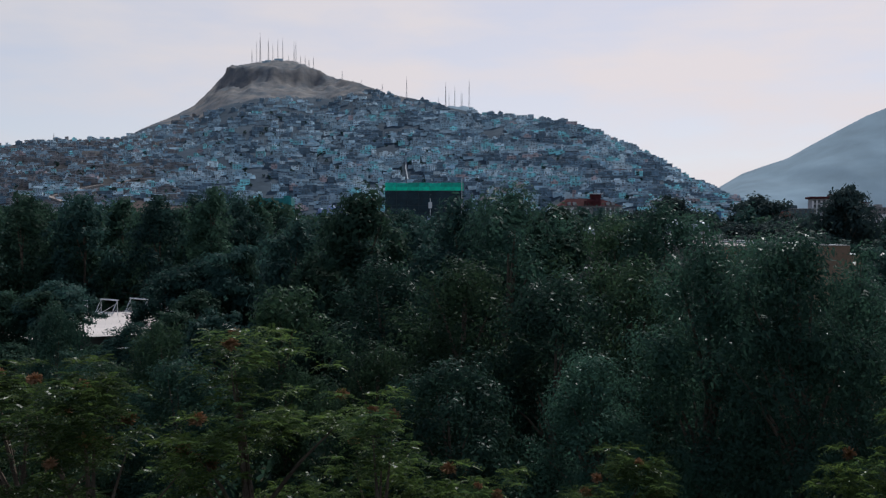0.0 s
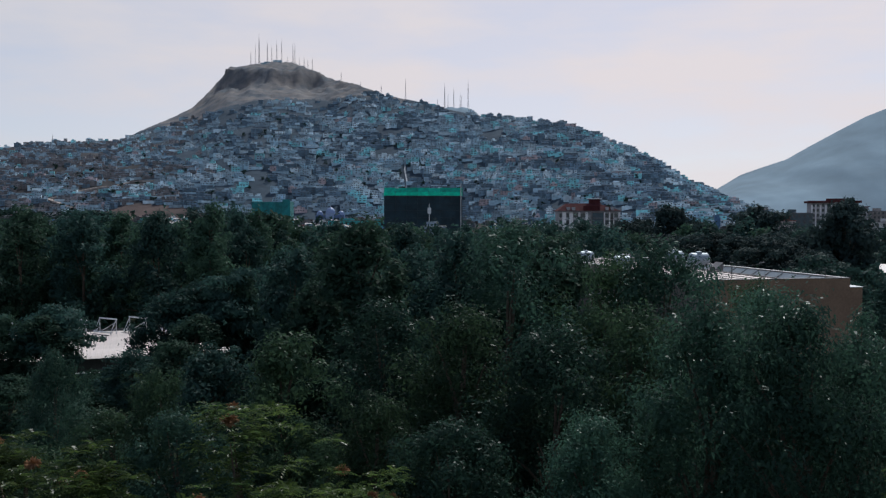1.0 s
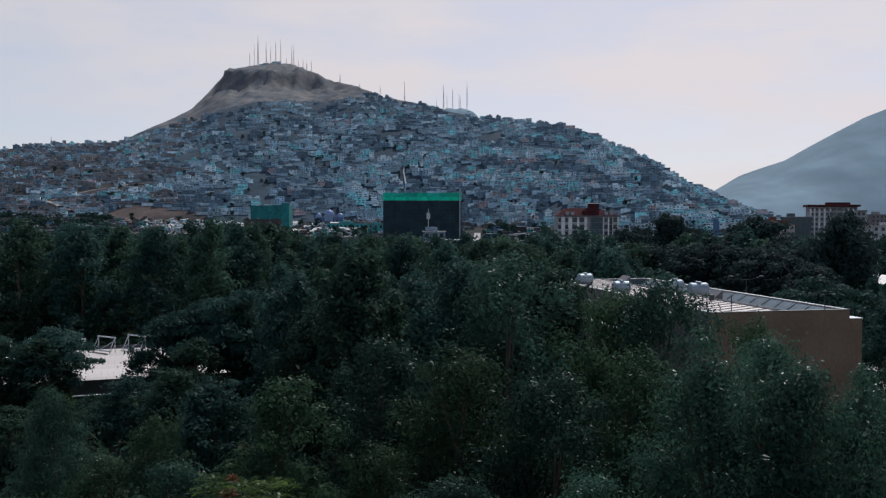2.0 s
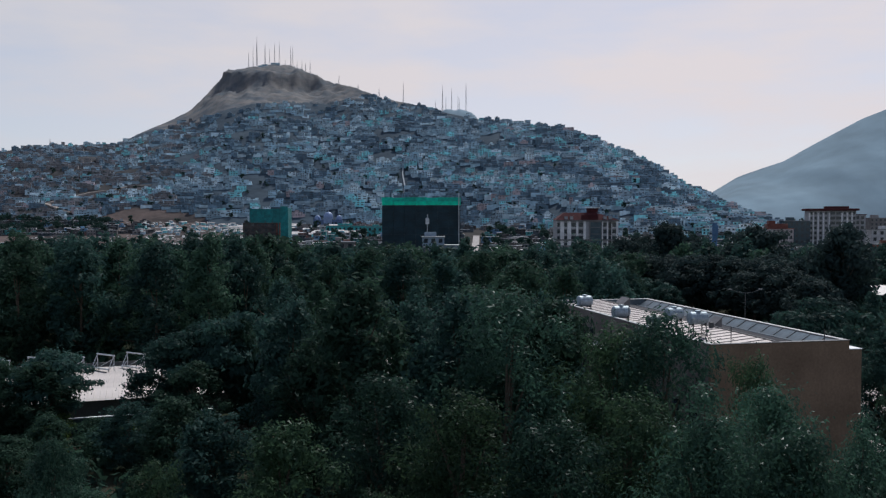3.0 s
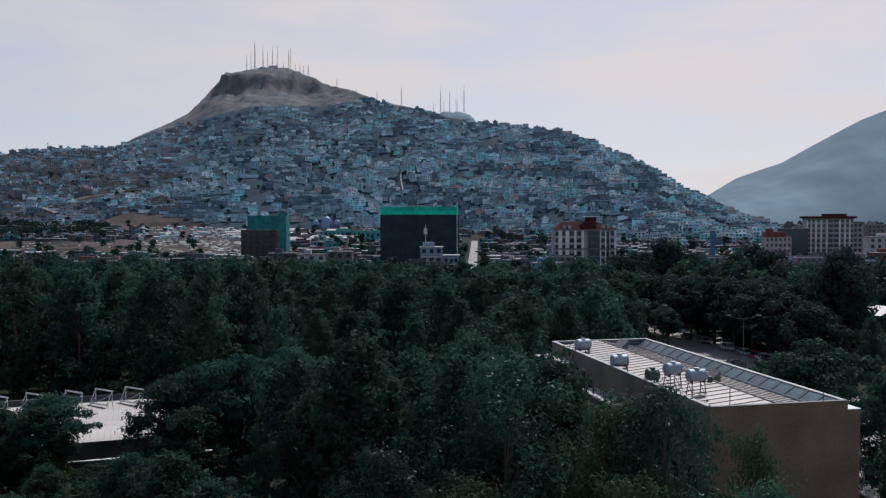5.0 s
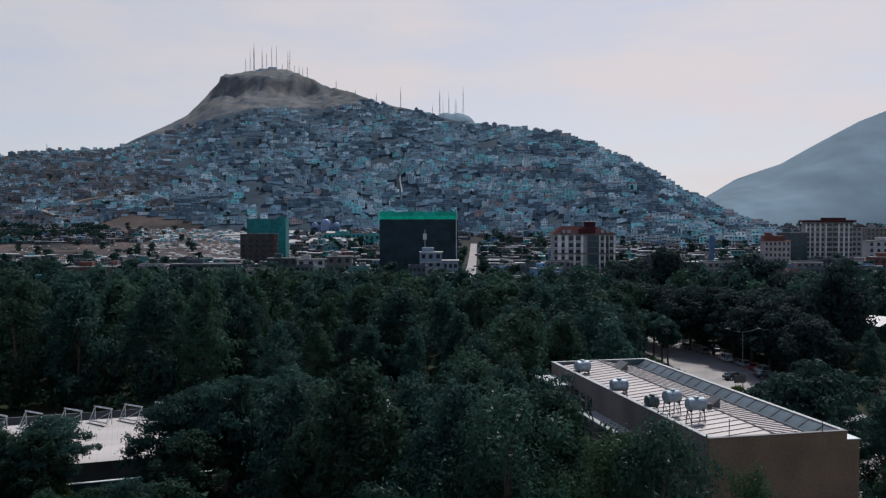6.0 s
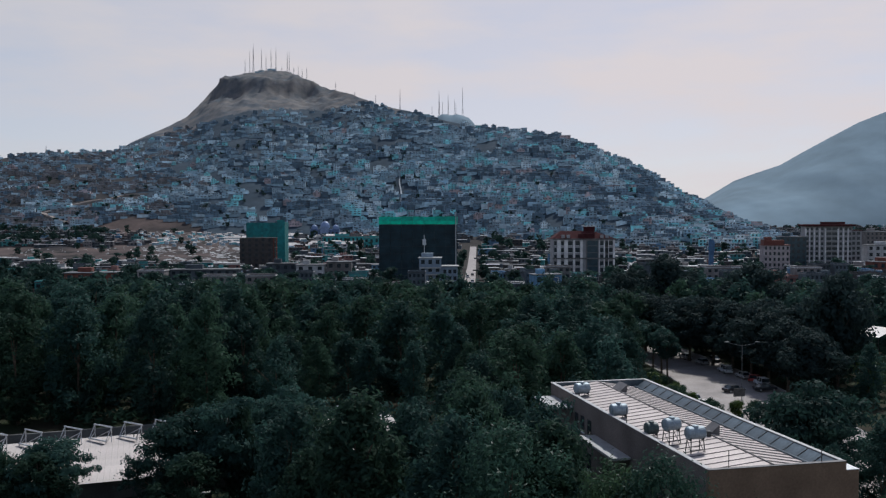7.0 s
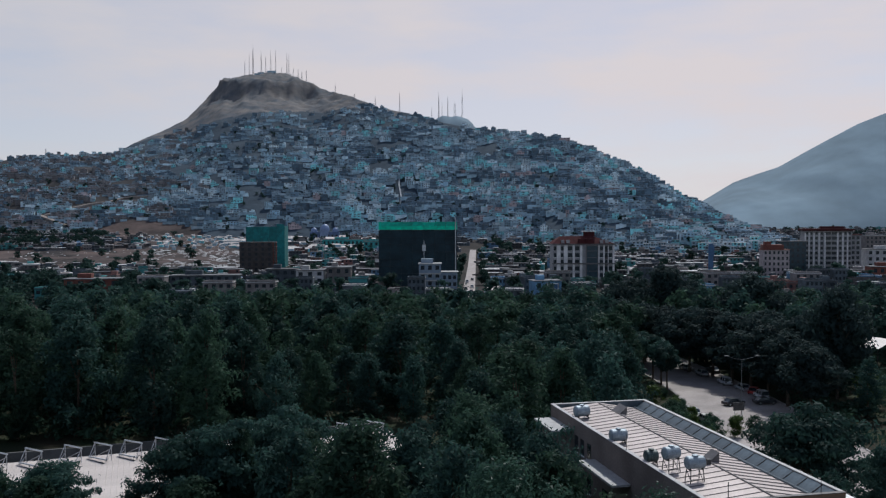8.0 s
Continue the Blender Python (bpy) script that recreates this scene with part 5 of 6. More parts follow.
for x, k, tall in MASTS_KNOLL:
    raise_mast(k, (x, KNOLL_Y, knoll_z(x, KNOLL_Y) - 1.0), tall)
for u, w, h in ((-0.2, 14, 4), (-0.188, 20, 3.5), (-0.168, 10, 3), (-0.205, 9, 3.4)):
    x, y, z = ridge_at(u)
    st = thing("relay_station", pose(x, y + 2, z, 0, 0, 0), "low grey relay station hut on the ridge", "hut", "relay stations")
    part("wall", box(-w / 2, -3, -3, w / 2, 3, h), WALLS[1], st)
    part("roof", bevel(box(-w / 2 - 0.4, -3.4, h, w / 2 + 0.4, 3.4, h + 0.4), 0.05), M_FLATROOF, st)

# ---------------------------------------------------------------- landmarks of the town
def block(name, m, w, d, h, label, wall, floors, cols, win_w=0.45, category="building", skip=()):
    root = thing(name, m, label, category)
    part("wall", box(-w / 2, -d / 2, -1, w / 2, d / 2, h), wall, root)
    st = h / floors
    for f in range(floors):
        for c in range(cols):
            if c in skip:
                continue
            x = -w / 2 + (c + 0.5) * w / cols
            ww = w / cols * win_w
            part("window", box(x - ww / 2, -d / 2 - 0.04, f * st + st * 0.28, x + ww / 2, -d / 2 + 0.05, f * st + st * 0.82), M_GLASS, root)
    return root


# tower wrapped in dark mesh with a green band
tower = thing("wrapped_tower", pose(-10.4, 490, 0, 0, 0, 0), "unfinished tower wrapped in dark mesh with a green top band", "building")
part("core", box(-21, -9, -1, 21, 9, 36), M_SHADE_WALL, tower)
for i in range(7):
    x0 = -21.4 + i * 6.114
    part("mesh_sheet", bevel(box(x0 + 0.03, -9.5, 0, x0 + 6.08, -9.1, 32.0 - 0.25 * (i % 2)), 0.03), M_DARKNET, tower)
    part("band_sheet", bevel(box(x0 + 0.03, -9.6 - 0.08 * (i % 2), 32.2, x0 + 6.08, -9.15, 34.3), 0.03), M_GREENNET, tower, "green mesh sheet with a painted backlit brightness")
    part("top_sheet", bevel(box(x0 + 0.03, -9.55 - 0.06 * (i % 2), 34.32, x0 + 6.08, -9.15, 36.6 - 0.25 * (i % 3 == 1)), 0.03), M_GREENTOP, tower, "green mesh sheet")
for s in (-1, 1):
    part("side_sheet", box(s * 21.45 - 0.2, -9, 0, s * 21.45 + 0.2, 9, 32), M_DARKNET, tower)
    part("band_sheet", box(s * 21.5 - 0.2, -9, 32.2, s * 21.5 + 0.2, 9, 36.4), M_GREENNET, tower)
for f in range(1, 9):
    part("scaffold_bar", tube([(-21.4, -9.75, f * 4.0), (21.4, -9.75, f * 4.0)], 0.05, 4), M_STEEL, tower)
part("mast_pole", tube([(20.8, -9.9, 0), (20.8, -9.9, 39)], 0.25, 5), M_GALV, tower)

m = pose(-3.4, 437, 0, 0, 0, 0)
wb = block("office_house", m, 11, 10, 15.5, "pale blue-grey town house with large windows", M_BLUEGREY, 4, 3, 0.5)
part("roof", bevel(box(-5.9, -5.5, 15.5, 5.9, 5.5, 15.9), 0.05), M_COPING, wb)
part("penthouse", box(-4.4, -2, 15.9, 1.5, 4, 18.0), M_BLUEGREY, wb)
wing = part("side_wing", box(5.503, -4.4, -1, 13.6, 5, 11.4), M_BLUEGREY, wb)
part("wing_roof", bevel(box(5.3, -5.4, 11.4, 14.2, 5.4, 11.75), 0.05), M_COPING, wing)
for z in (1.2, 4.6, 8.0):
    for x in (6.5, 9.0, 11.5):
        part("wing_window", box(x, -4.45, z, x + 1.5, -4.3, z + 1.9), M_GLASS, wing)
    part("balcony", box(-5.4, -6.0, z + 2.5, 5.4, -5.003, z + 3.1), M_COPING, wb)
part("mast_pole", tube([(-3, 0, 18), (-3, 0, 27)], 0.15, 5), M_GALV, wb)
part("antenna", box(-3.9, -0.4, 22, -2.1, 0.4, 25), M_GALV, wb)

# apartment house with a red mansard roof
apt = thing("apartment_house", pose(83.5, 500, 0, 0, 0, 0) @ Matrix.Diagonal((1, 1, 1.06, 1)), "cream apartment house with a red sheet roof", "building")
for x0, x1 in ((-17.5, 1.2), (8.2, 17.5)):
    part("wall", box(x0, -7, -1, x1, 7, 22.5), M_CREAM, apt)
part("stair_front", box(1.203, -7.5, -1, 8.197, 7, 22.5), M_GREYBAND, apt, "dark grey glazed stair front")
for f in range(6):
    z = 0.9 + f * 3.6
    for x0, x1 in ((-17.0, -15.6), (-13.1, -11.5), (-9.1, -6.5), (-5.0, -2.4), (9.0, 11.0), (14.1, 16.2)):
        win = part("window", box(x0, -7.05, z, x1, -6.9, z + 2.3), M_GLASS, apt)
        part("sill", box(x0 - 0.1, -7.25, z - 0.2, x1 + 0.1, -7.003, z), M_PILASTER, win)
    bay = part("balcony", box(11.9, -7.6, z - 0.9, 13.6, -7.003, z + 0.2), M_BRICK, apt, "dark balcony front")
    part("balcony_window", box(11.9, -7.05, z + 0.2, 13.6, -6.9, z + 2.4), M_GLASS, bay)
part("stair_window", box(1.7, -7.56, 0.6, 7.7, -7.45, 21.4), M_BLUEGLASS, apt, "tall dark stair glazing")
for z in (4.2, 7.8, 15.0, 18.6):
    part("transom", box(1.7, -7.62, z, 7.7, -7.565, z + 0.25), M_GREYBAND, apt)
for x0, x1 in ((-15.3, -13.3), (-11.3, -9.3), (-6.3, -5.2), (-2.2, -0.9), (8.25, 8.85), (11.1, 11.8), (13.7, 14.0), (16.4, 17.4)):
    part("pilaster", box(x0, -7.45, -1, x1, -7.003, 22.0), M_PILASTER, apt)
for z in (11.6, 21.9):
    part("string_course", box(-18.0, -8.0, z, 18.0, -7.603, z + 0.7), M_GREYBAND, apt)
bm = bmesh.new()
lo = [bm.verts.new(p) for p in ((-18.3, -7.8, 22.5), (18.3, -7.8, 22.5), (18.3, 7.8, 22.5), (-18.3, 7.8, 22.5))]
hi = [bm.verts.new(p) for p in ((-12.5, -2.5, 26.6), (6, -2.5, 26.6), (6, 2.5, 26.6), (-12.5, 2.5, 26.6))]
bm.faces.new(lo[::-1])
bm.faces.new(hi)
for i in range(4):
    bm.faces.new((lo[i], lo[(i + 1) % 4], hi[(i + 1) % 4], hi[i]))
rf = part("roof", bm, M_REDROOF, apt)
part("gable", prism([(-3, -8.2), (5, -8.2), (5, -3), (-3, -3)], 22.6, 25.2), M_REDROOF, rf)
part("lift_hut", box(1, -2, 26.6, 7, 2, 29.0), M_REDROOF, rf)
part("hut_roof", bevel(box(0, -2.6, 29.0, 8, 2.6, 29.4), 0.05), M_WHITE, rf)
for cx in (-12, -9, 10, 13):
    part("dormer", box(cx - 0.9, -7.6, 22.9, cx + 0.9, -5.5, 24.6), M_CREAM, rf)

apt2 = thing("apartment_block", pose(262.5, 585, 0, 0, 0, -14) @ Matrix.Diagonal((0.82, 1, 1, 1)), "cream high apartment block with a flat red roof edge", "building")
part("wall", box(-18, -8, -1, 18, 8, 30), M_CREAM, apt2)
for f in range(9):
    z = 1.0 + f * 3.3
    for cx in (-15.8, -12.6, -8.6, -4.6, 0.2, 5.0, 9.4, 13.2, 16.3):
        wide = 4.2 if cx in (0.2, 5.0) else 1.9
        part("window", box(cx - wide / 2, -8.05, z, cx + wide / 2, -7.9, z + 1.9), M_GLASS, apt2)
for cx in (-17.2, -14.2, -10.6, -6.6, -2.2, 7.3, 11.3, 14.8):
    part("pilaster", box(cx - 0.55, -8.5, -1, cx + 0.55, -8.003, 28.5), M_PILASTER, apt2)
for f in range(1, 9):
    part("balcony_slab", box(-1.6, -9.0, f * 3.3 + 0.3, 6.7, -8.003, f * 3.3 + 0.9), M_CREAM, apt2)
part("roof", bevel(box(-20, -10, 30, 20, 10, 31.4), 0.2), M_REDROOF, apt2)
part("lift_hut", box(-4, -2, 31.4, 14, 4, 33.0), M_REDROOF, apt2)
wing = part("side_wing", box(18.003, -4, -1, 26, 8, 27), M_CREAM, apt2)
part("wing_roof", bevel(box(17.6, -4.6, 27, 26.6, 8.4, 27.6), 0.1), M_REDROOF, wing)
for f in range(8):
    for cx in (20.0, 23.6):
        part("wing_window", box(cx - 1.1, -4.06, 1.2 + f * 3.3, cx + 1.1, -3.9, 3.2 + f * 3.3), M_GLASS, wing)

bb = block("raw_brick_house", pose(-133, 645, 0, 0, 0, 6), 24, 14, 22, "unfinished raw brick building with open storeys", M_BRICK, 6, 5, 0.4)
for f in range(1, 7):
    part("floor_slab", box(-12.3, -7.6, f * 3.66 - 0.3, 14.5, 7, f * 3.66), M_BRICK, bb)
for x in (12.4, 14.2):
    for y in (-7.2, 0.0):
        part("column", box(x - 0.3, y, -1, x + 0.3, y + 0.6, 22), M_TERRA, bb)
for x in (-11, -7, -2, 4, 9):
    part("rebar", tube([(x, -5, 22), (x, -5, 24)], 0.15, 4), M_STEEL, bb)
net = thing("netted_house", pose(-137, 705, 0, 0, 0, 0), "building under construction draped in teal green mesh", "building")
part("core", box(-15, -8, 0, 15, 8, 29), M_SHADE_WALL, net)
for i in range(5):
    part("mesh_sheet", bevel(box(-15.4 + i * 6.16, -8.6, 0, -15.4 + i * 6.16 + 6.1, -8.2, 33.0 if i < 4 else 35), 0.04), M_TEALNET, net)
for i in range(3):
    part("mesh_sheet", bevel(box(15.1, -8.2 + i * 5.5, 0, 15.5, -8.2 + i * 5.4 + 5.3, 33.5), 0.04), M_TEALNET, net)

mosque = thing("mosque", pose(-141, 1100, 14.2, 0, 0, 2), "blue tiled mosque with three pale domes", "mosque")
part("wall", box(-18, -10, -3, 18, 10, 10), M_BLUETILE, mosque)
part("portal", box(-5, -11.5, -3, 5, -10.003, 13), M_DOME, mosque)


def dome(x, z, r):
    pts, rr = [], []
    for k in range(9):
        a = k / 8 * math.pi / 2
        pts.append((x, 0, z + math.sin(a) * r * 1.15))
        rr.append(max(0.05, math.cos(a) * r))
    bm = tube([(x, 0, z - 2), *pts], [r * 0.95, *rr], 18)
    return part("dome", bm, M_DOME, mosque)


for x, z, r in ((-13.5, 11, 4.0), (0, 13, 6.0), (13.5, 11, 4.0)):
    d_ = dome(x, z, r)
    part("finial", tube([(x, 0, z + r), (x, 0, z + r * 1.7)], [0.3, 0.1], 5), M_GALV, d_)
for c in range(7):
    if c != 3:
        part("arched_window", box(-16 + c * 5 + 0.2, -10.1, 1, -16 + c * 5 + 2.4, -9.9, 6.5), M_GLASS, mosque)

TALL_BLOCKS = [
    ("terracotta_house", pose(218, 560, 0, 0, 0, -8), 16, 12, 18, "pinkish and terracotta town building with a stepped top", M_PALEPINK, 5, 6),
    ("glass_office", pose(236, 578, 0, 0, 0, -6), 17, 10, 23, "dark blue glazed office building", M_BLUEGLASS, 6, 5),
    ("red_house", pose(-168, 428, 0, 0, 0, 6), 26, 10, 9, "dark red painted two-storey house", M_TERRA, 2, 5),
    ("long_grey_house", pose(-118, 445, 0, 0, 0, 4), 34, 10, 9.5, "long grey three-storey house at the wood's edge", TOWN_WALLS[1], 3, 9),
    ("teal_market_hall", pose(-94, 960, 7.4, 0, 0, 2), 62, 14, 10, "long market hall with turquoise walls", M_TURQUOISE, 1, 14),
    ("teal_house", pose(-62, 900, 5.5, 0, 0, 2), 26, 12, 11, "turquoise painted building near the market", M_TURQUOISE, 2, 5)]
LOW_BLOCKS = [
    ("brick_red_house", pose(272, 520, 0, 0, 0, -8), 24, 12, 9, "low dark red house before the apartment block", M_TERRA, 2, 6),
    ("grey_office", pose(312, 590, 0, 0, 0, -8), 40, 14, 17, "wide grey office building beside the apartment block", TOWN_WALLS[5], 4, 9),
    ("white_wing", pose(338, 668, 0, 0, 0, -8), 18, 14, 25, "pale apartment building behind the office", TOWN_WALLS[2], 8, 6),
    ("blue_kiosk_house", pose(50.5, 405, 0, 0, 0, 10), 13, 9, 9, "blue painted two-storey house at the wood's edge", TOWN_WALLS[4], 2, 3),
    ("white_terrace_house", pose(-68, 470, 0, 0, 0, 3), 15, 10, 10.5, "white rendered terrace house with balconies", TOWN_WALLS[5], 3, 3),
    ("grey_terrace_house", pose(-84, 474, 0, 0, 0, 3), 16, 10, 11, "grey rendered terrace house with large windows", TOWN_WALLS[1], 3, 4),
    ("beige_terrace_house", pose(-53, 472, 0, 0, 0, 3), 13, 10, 12, "haze-tinted beige rendered terrace house with balconies", TOWN_WALLS[2], 3, 3)]
for name, m, w, d, h, label, wall, fl, cols in TALL_BLOCKS + LOW_BLOCKS:
    ob = block(name, m, w, d, h, label, wall, fl, cols)
    part("roof", bevel(box(-w / 2 - 0.5, -d / 2 - 0.5, h, w / 2 + 0.5, d / 2 + 0.5, h + 0.45), 0.05), M_TERRA if name == "terracotta_house" else M_DARKROOF, ob)
    part("stair_hut", box(-w * 0.3, -1, h + 0.45, -w * 0.05, d * 0.35, h + 2.6), M_TERRA if name == "terracotta_house" else wall, ob)
    if name == "terracotta_house":
        part("top_storey", box(-w * 0.48, -d * 0.4, h + 0.45, w * 0.3, d * 0.4, h + 3.4), M_TERRA, ob, "terracotta painted top storey")
        part("lift_hut", box(-w * 0.4, -d * 0.2, h + 3.4, -w * 0.15, d * 0.2, h + 5.4), M_TERRA, ob)

pole = thing("blue_sign_tower", pose(177, 560, 0, 0, 0, 0), "narrow blue painted sign tower", "tower")
part("shaft", bevel(box(-1.4, -1, -1, 1.4, 1, 22), 0.05), M_BLUEPAINT, pole)
part("panel", bevel(box(-1.9, -1.3, 14, 1.9, -1.003, 20.5), 0.05), M_BLUEPAINT, pole)

# framed blue board, white-roofed sheds
board = thing("billboard", pose(53.4, 400, 0, 0, 0, 4), "blue billboard in a white frame at the wood's edge", "billboard")
part("panel", bevel(box(-2.3, -0.12, 3.2, 2.3, 0.12, 7.8), 0.03), M_BLUEPAINT, board)
for x0, z0, x1, z1 in ((-2.6, 2.9, 2.6, 3.197), (-2.6, 7.803, 2.6, 8.1), (-2.6, 3.2, -2.303, 7.8), (2.303, 3.2, 2.6, 7.8), (-2.3, 5.4, 2.3, 5.6)):
    part("frame_bar", box(x0, -0.2, z0, x1, -0.13 if z0 == 5.4 else 0.15, z1), M_WHITE, board)
for x in (-1.8, 1.8):
    part("post", tube([(x, 0.25, -0.2), (x, 0.25, 6.0)], 0.14, 6), M_STEEL, board)


def gabled_shed(m, w, d, eave, rise, label):
    """A low shed with a hipped white roof."""
    root = thing("white_roofed_shed", m, label, "shed", "white-roofed sheds")
    part("wall", box(-w / 2 + 0.4, -d / 2 + 0.4, -0.5, w / 2 - 0.4, d / 2 - 0.4, eave), M_CREAM, root)
    bm = bmesh.new()
    lo = [bm.verts.new((x, y, eave + 0.02)) for x, y in ((-w / 2, -d / 2), (w / 2, -d / 2), (w / 2, d / 2), (-w / 2, d / 2))]
    hi = [bm.verts.new((x, 0, eave + rise)) for x in (-w * 0.25, w * 0.25)]
    for f in ((lo[0], lo[1], hi[1], hi[0]), (lo[2], lo[3], hi[0], hi[1]), (lo[1], lo[2], hi[1]), (lo[3], lo[0], hi[0]), (lo[3], lo[2], lo[1], lo[0])):
        bm.faces.new(f)
    part("roof", bm, M_SHEDROOF, root)
    for x in (-w * 0.3, 0.0, w * 0.3):
        part("window", box(x - 0.7, -d / 2 + 0.35, 1.0, x + 0.7, -d / 2 + 0.45, 2.3), M_GLASS, root)


gabled_shed(pose(163, 490, 0, 0, 0, -6), 14, 10, 3.4, 2.8, "low shed with a pale hipped sheet roof")
gabled_shed(pose(28.6, 428, 0, 0, 0, 2), 11, 7, 3.2, 1.6, "low shed with a white roof beside the street")
gabled_shed(pose(236, 505, 0, 0, 0, -10), 12, 8, 3.2, 1.8, "low shed with a pale sheet roof among trees")

# ---------------------------------------------------------------- town houses on the plain
town_models = []
for i in range(14):
    k = (0, 1, 0, 1, 2, 3, 5, 1, 0, 2, 4, 1, 6, 0)[i]
    w, d, fl = hr.uniform(7, 14), hr.uniform(7, 11), (1, 2, 1, 2, 3, 2, 1)[i % 7]
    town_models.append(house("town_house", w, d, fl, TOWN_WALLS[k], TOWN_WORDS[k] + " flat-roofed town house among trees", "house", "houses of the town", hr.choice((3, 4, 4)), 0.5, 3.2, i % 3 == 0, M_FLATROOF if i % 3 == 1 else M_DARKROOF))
LAND = [(-10, 490, 30), (0, 437, 14), (83, 500, 24), (262, 585, 30), (-133, 645, 18), (-137, 705, 18), (-141, 1100, 26), (-138, 1070, 22), (218, 560, 16), (236, 578, 12), (-168, 428, 16), (-118, 445, 20), (272, 520, 16), (312, 590, 24), (50, 405, 9), (-68, 470, 22), (-62, 900, 18), (-94, 960, 34), (-110, 935, 22), (-76, 935, 22), (177, 560, 6), (163, 490, 11), (163, 476, 9), (28.6, 428, 9), (236, 505, 10), (53, 398, 6)]
placed = 0
grove, grove_size = [], []


def city_tree(px, py, h, w, z=None):
    """A tree of the town; the farther ones go into one grove."""
    if PLANTED.get("city", 0) < 270:
        ob = plant("city", px, py, h, w)
        if z is not None:
            ob.location.z = z
        return
    z = float(ground_z(px, py)) if z is None else z
    for k in range(9):
        a, q = hr.uniform(0, math.tau), 3.8 * w * h / 9 * hr.uniform(0.1, 0.8)
        grove.append((px + math.cos(a) * q, py + math.sin(a) * q, z + h * hr.uniform(0.25, 0.85)))
        grove_size.append(h * hr.uniform(0.1, 0.2))


town_sites = []
y = 392.0
while y < 1130:
    x = -0.54 * y
    while x < 0.54 * y:
        px, py = x + hr.uniform(-4, 4), y + hr.uniform(-5, 5)
        u = px / py
        on_field = -0.335 < u < -0.165 and 600 < py or (u < -0.3 and 700 < py < 900)
        street = abs(px - (16.3 + (py - 445) * 0.047)) < 9.5
        free = all(math.hypot(px - a, py - b) > r for a, b, r in LAND)
        under_hill = py > np.interp(u, FOOT_U, FOOT_D) - 6
        if free and not street and not under_hill:
            if on_field:
                if hr.random() < 0.06:
                    city_tree(px, py, hr.uniform(5, 9), 1.3)
            elif hr.random() < (0.5 if py < 470 else 0.2):
                city_tree(px, py, hr.uniform(6, 11), hr.uniform(0.9, 1.4))
            elif placed < 140:
                src = town_models[hr.randrange(14)]
                copy_thing(src, pose(px, py, float(ground_z(px, py)), 0, 0, hr.choice((0, 0, 4, -6, 12, 90)) + hr.uniform(-4, 4)))
                placed += 1
            else:
                town_sites.append((u, 0.0, px, py, float(ground_z(px, py))))
        x += hr.uniform(11, 17) * (1 + max(0, y - 500) / 2500)
    y += 14 + (y - 390) * 0.018
for i in range(520):
    py = hr.uniform(900, 2350)
    u = hr.uniform(0.27 if py > 1350 else 0.41, 0.62)
    px = u * py
    if i % 4 == 0:
        if i % 16 == 0:
            city_tree(px, py, hr.uniform(8, 13), 1.6)
    else:
        town_sites.append((u, 0.0, px, py, float(ground_z(px, py))))
for i in range(120):
    py = hr.uniform(890, 1085)
    u = hr.uniform(-0.54, -0.375)
    town_sites.append((u, 0.0, u * py, py, float(ground_z(u * py, py))))
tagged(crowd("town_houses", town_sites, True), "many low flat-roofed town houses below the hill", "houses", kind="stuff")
for i in range(200):
    py = hr.uniform(900, 1085)
    px = hr.uniform(-0.53, -0.385) * py
    if noise.noise((px * 0.02, py * 0.02, 4.0)) > -0.2:
        city_tree(px, py, hr.uniform(6, 12), hr.uniform(1.0, 1.8))
for i in range(30):
    py = hr.uniform(445, 800)
    px = 16.3 + (py - 445) * 0.047 + hr.choice((-1, 1)) * hr.uniform(6.5, 9)
    city_tree(px, py, hr.uniform(6, 10), hr.uniform(0.6, 0.9))
city_tree(42.5, 662, 12, 1.5)
for px, py, h in ((196, 545, 10), (168, 565, 10), (205, 560, 9), (140, 470, 9), (226, 540, 9), (250, 560, 9)):
    city_tree(px, py, h, 1.5)
for i in range(110):
    px, py = hr.uniform(-250, -105), hr.uniform(384, 480)
    if all(math.hypot(px - a, py - b) > r * 0.8 for a, b, r in LAND):
        city_tree(px, py, hr.uniform(8, 13), hr.uniform(1.0, 1.5))
for k, src in enumerate(town_models):
    src.matrix_basis = pose(-230 + 19 * k if k < 3 else 95 + 16 * k, 452 + 7 * (k % 4), 0, 0, 0, 4 * (k % 3))
for i in range(330):
    u, s = hr.uniform(-0.5, 0.36), hr.uniform(0.01, 0.6) ** 1.3
    x, y, _ = hill_point(u, s)
    if bare_foot(u, s):
        continue
    city_tree(float(x), float(y), hr.uniform(4, 9), hr.uniform(1.0, 1.6), hill_height(u, s) - 0.3)
tagged(new("distant_grove", array_mesh("distant_grove", leaf_corners(wrng, grove, grove_size, 24 * len(grove), 1.25), 3, L_DEEP)), "small dark trees scattered among the far houses", "trees", kind="stuff")

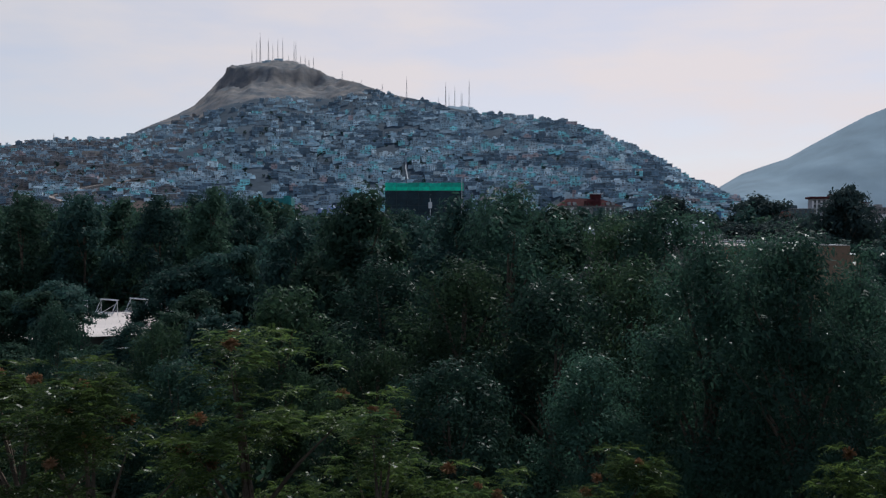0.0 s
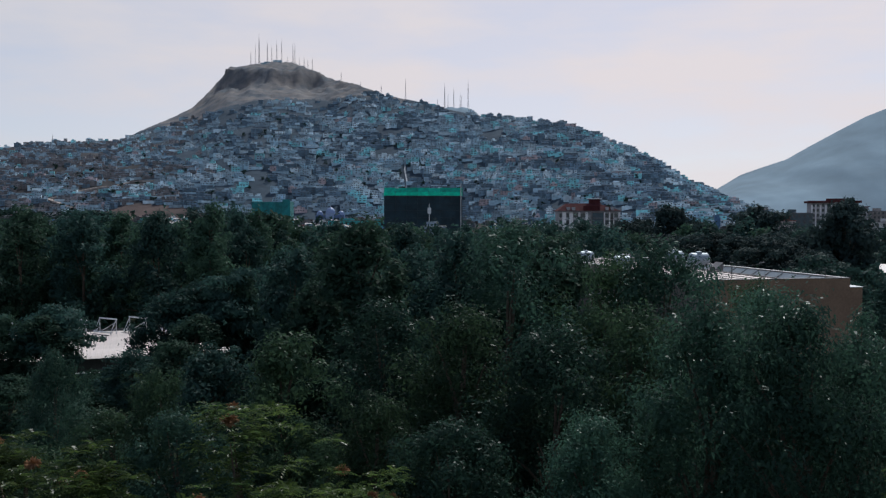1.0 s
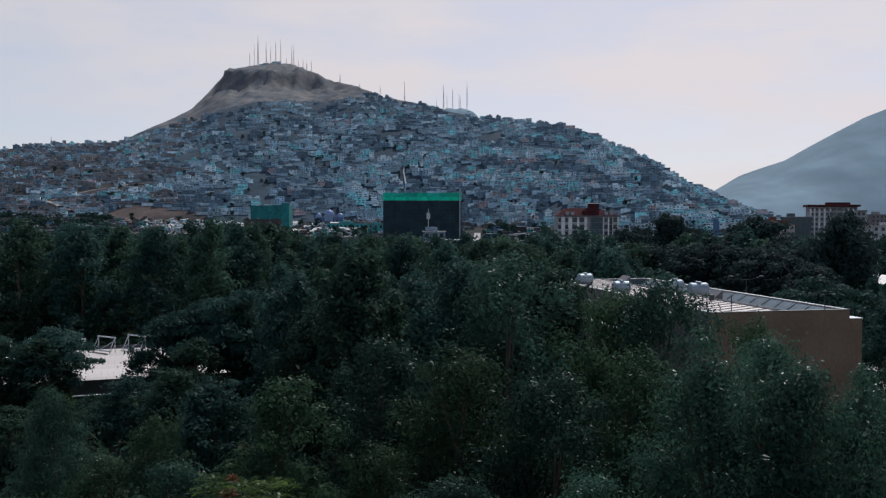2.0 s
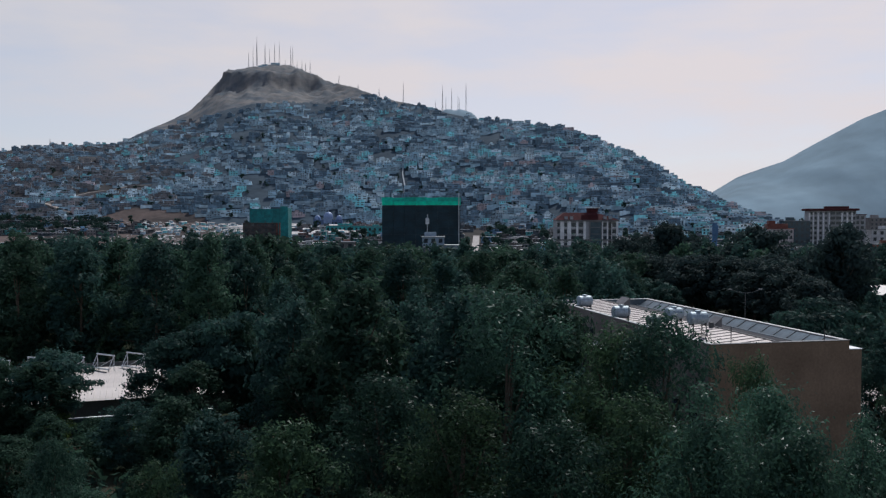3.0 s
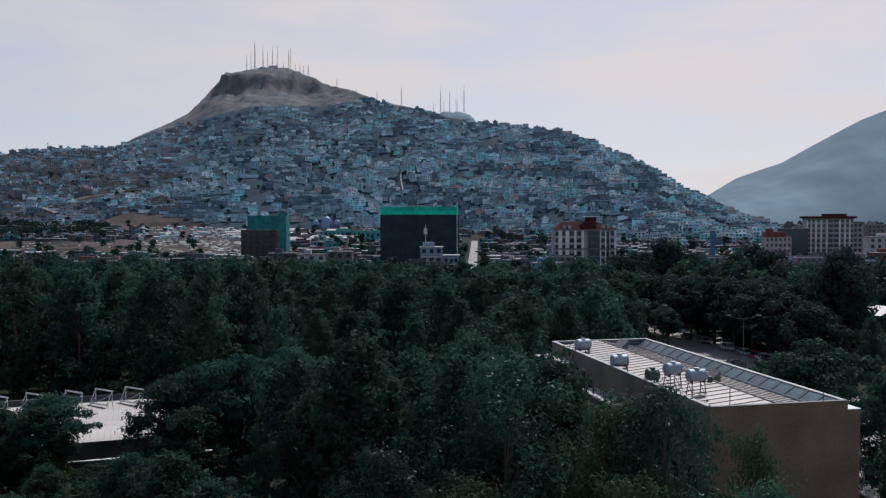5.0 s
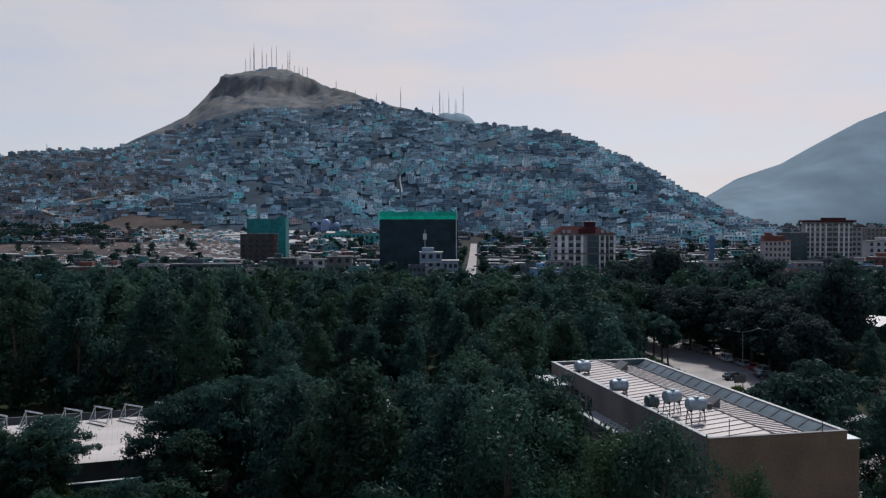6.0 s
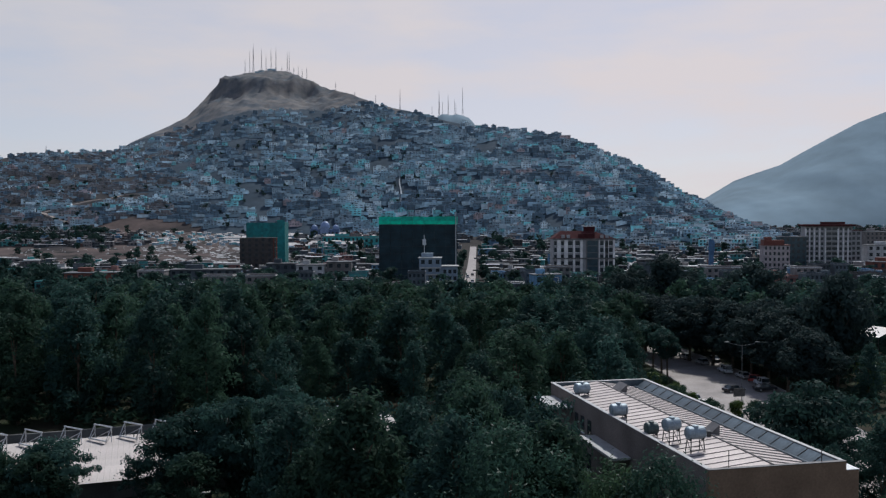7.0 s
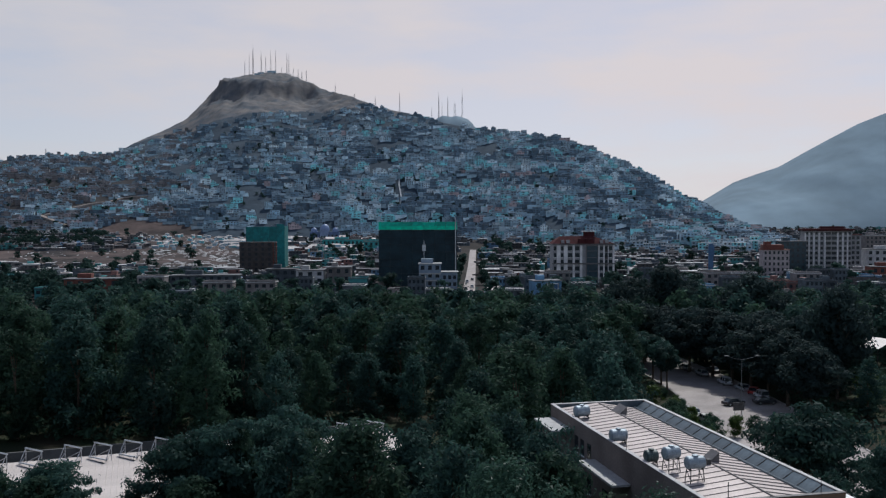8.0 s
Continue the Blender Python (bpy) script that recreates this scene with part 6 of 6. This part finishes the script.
# ---------------------------------------------------------------- street through the town, graveyard
street = tagged(new("street"), "pale sunlit street running between the houses", "street", kind="structure")
sx, sy = np.meshgrid(np.linspace(-3.2, 3.2, 5), np.linspace(418, 900, 60))
lane = sx + 16.3 + (sy - 445) * 0.047
paving = new("paving", grid_mesh("paving", lane, sy, ground_z(lane, sy) + 0.12, M_ROAD))
paving.parent = street
stall_rng = random.Random(9)
for i in range(170):
    x, y = stall_rng.uniform(-235, -62), stall_rng.uniform(880, 1110)
    if i % 3:
        u = stall_rng.uniform(-0.345, -0.215)
        y = stall_rng.uniform(900, 1085)
        x = u * y
    w, d = (stall_rng.uniform(2.5, 6), stall_rng.uniform(2, 3.6)) if i % 3 else (stall_rng.uniform(8, 24), stall_rng.uniform(5, 9))
    st = thing("market_stall", pose(x, y, float(ground_z(x, y)), 0, 0, stall_rng.uniform(-12, 12)), "low market stall with a pale sheet roof", "stall", "market stalls")
    sheet = part("roof", slope_sheet(-w / 2, w / 2, -d / 2, 2.95, d / 2, 2.95 + d * stall_rng.uniform(0.10, 0.3)), M_STALLROOF, st)
    sheet.data.transform(Matrix.Rotation(radians(90), 4, "Z"))
    part("wall", box(-w / 2 + 0.3, -d / 2 + 0.3, -1, w / 2 - 0.3, d / 2 - 0.3, 2.9), WALLS[stall_rng.choice((0, 1, 1, 3))], st)
verts, faces = [], []
for i in range(2600):
    u, y = hr.uniform(-0.5, -0.17), hr.uniform(700, 1090)
    if hr.random() > 0.15 + 0.75 * smoothstep(-0.38, -0.3, u) * (0.6 + noise.noise((u * 45, y * 0.012, 1.0))):
        continue
    x = u * y
    z = float(ground_z(x, y))
    w, d, h = hr.uniform(1.6, 5.0) * (0.6 if u < -0.34 else 1.0), hr.uniform(0.6, 1.8), hr.uniform(0.3, 0.8)
    b = len(verts)
    for zz, k in ((z - 0.3, 1.0), (z + h, 0.85)):
        for sx, sy in ((-1, -1), (1, -1), (1, 1), (-1, 1)):
            verts.append((x + sx * w * k / 2, y + sy * d * k / 2, zz if zz < z or sy > 0 else z + h * 0.25))
    faces += [[b + q for q in f] for f in ((4, 5, 6, 7), (0, 1, 5, 4), (1, 2, 6, 5), (2, 3, 7, 6), (3, 0, 4, 7))]
me = bpy.data.meshes.new("gravestones")
me.from_pydata(verts, [], faces)
me.materials.append(M_STONE)
tagged(new("gravestones", me), "scattered pale gravestones on brown soil", "gravestones", kind="stuff")
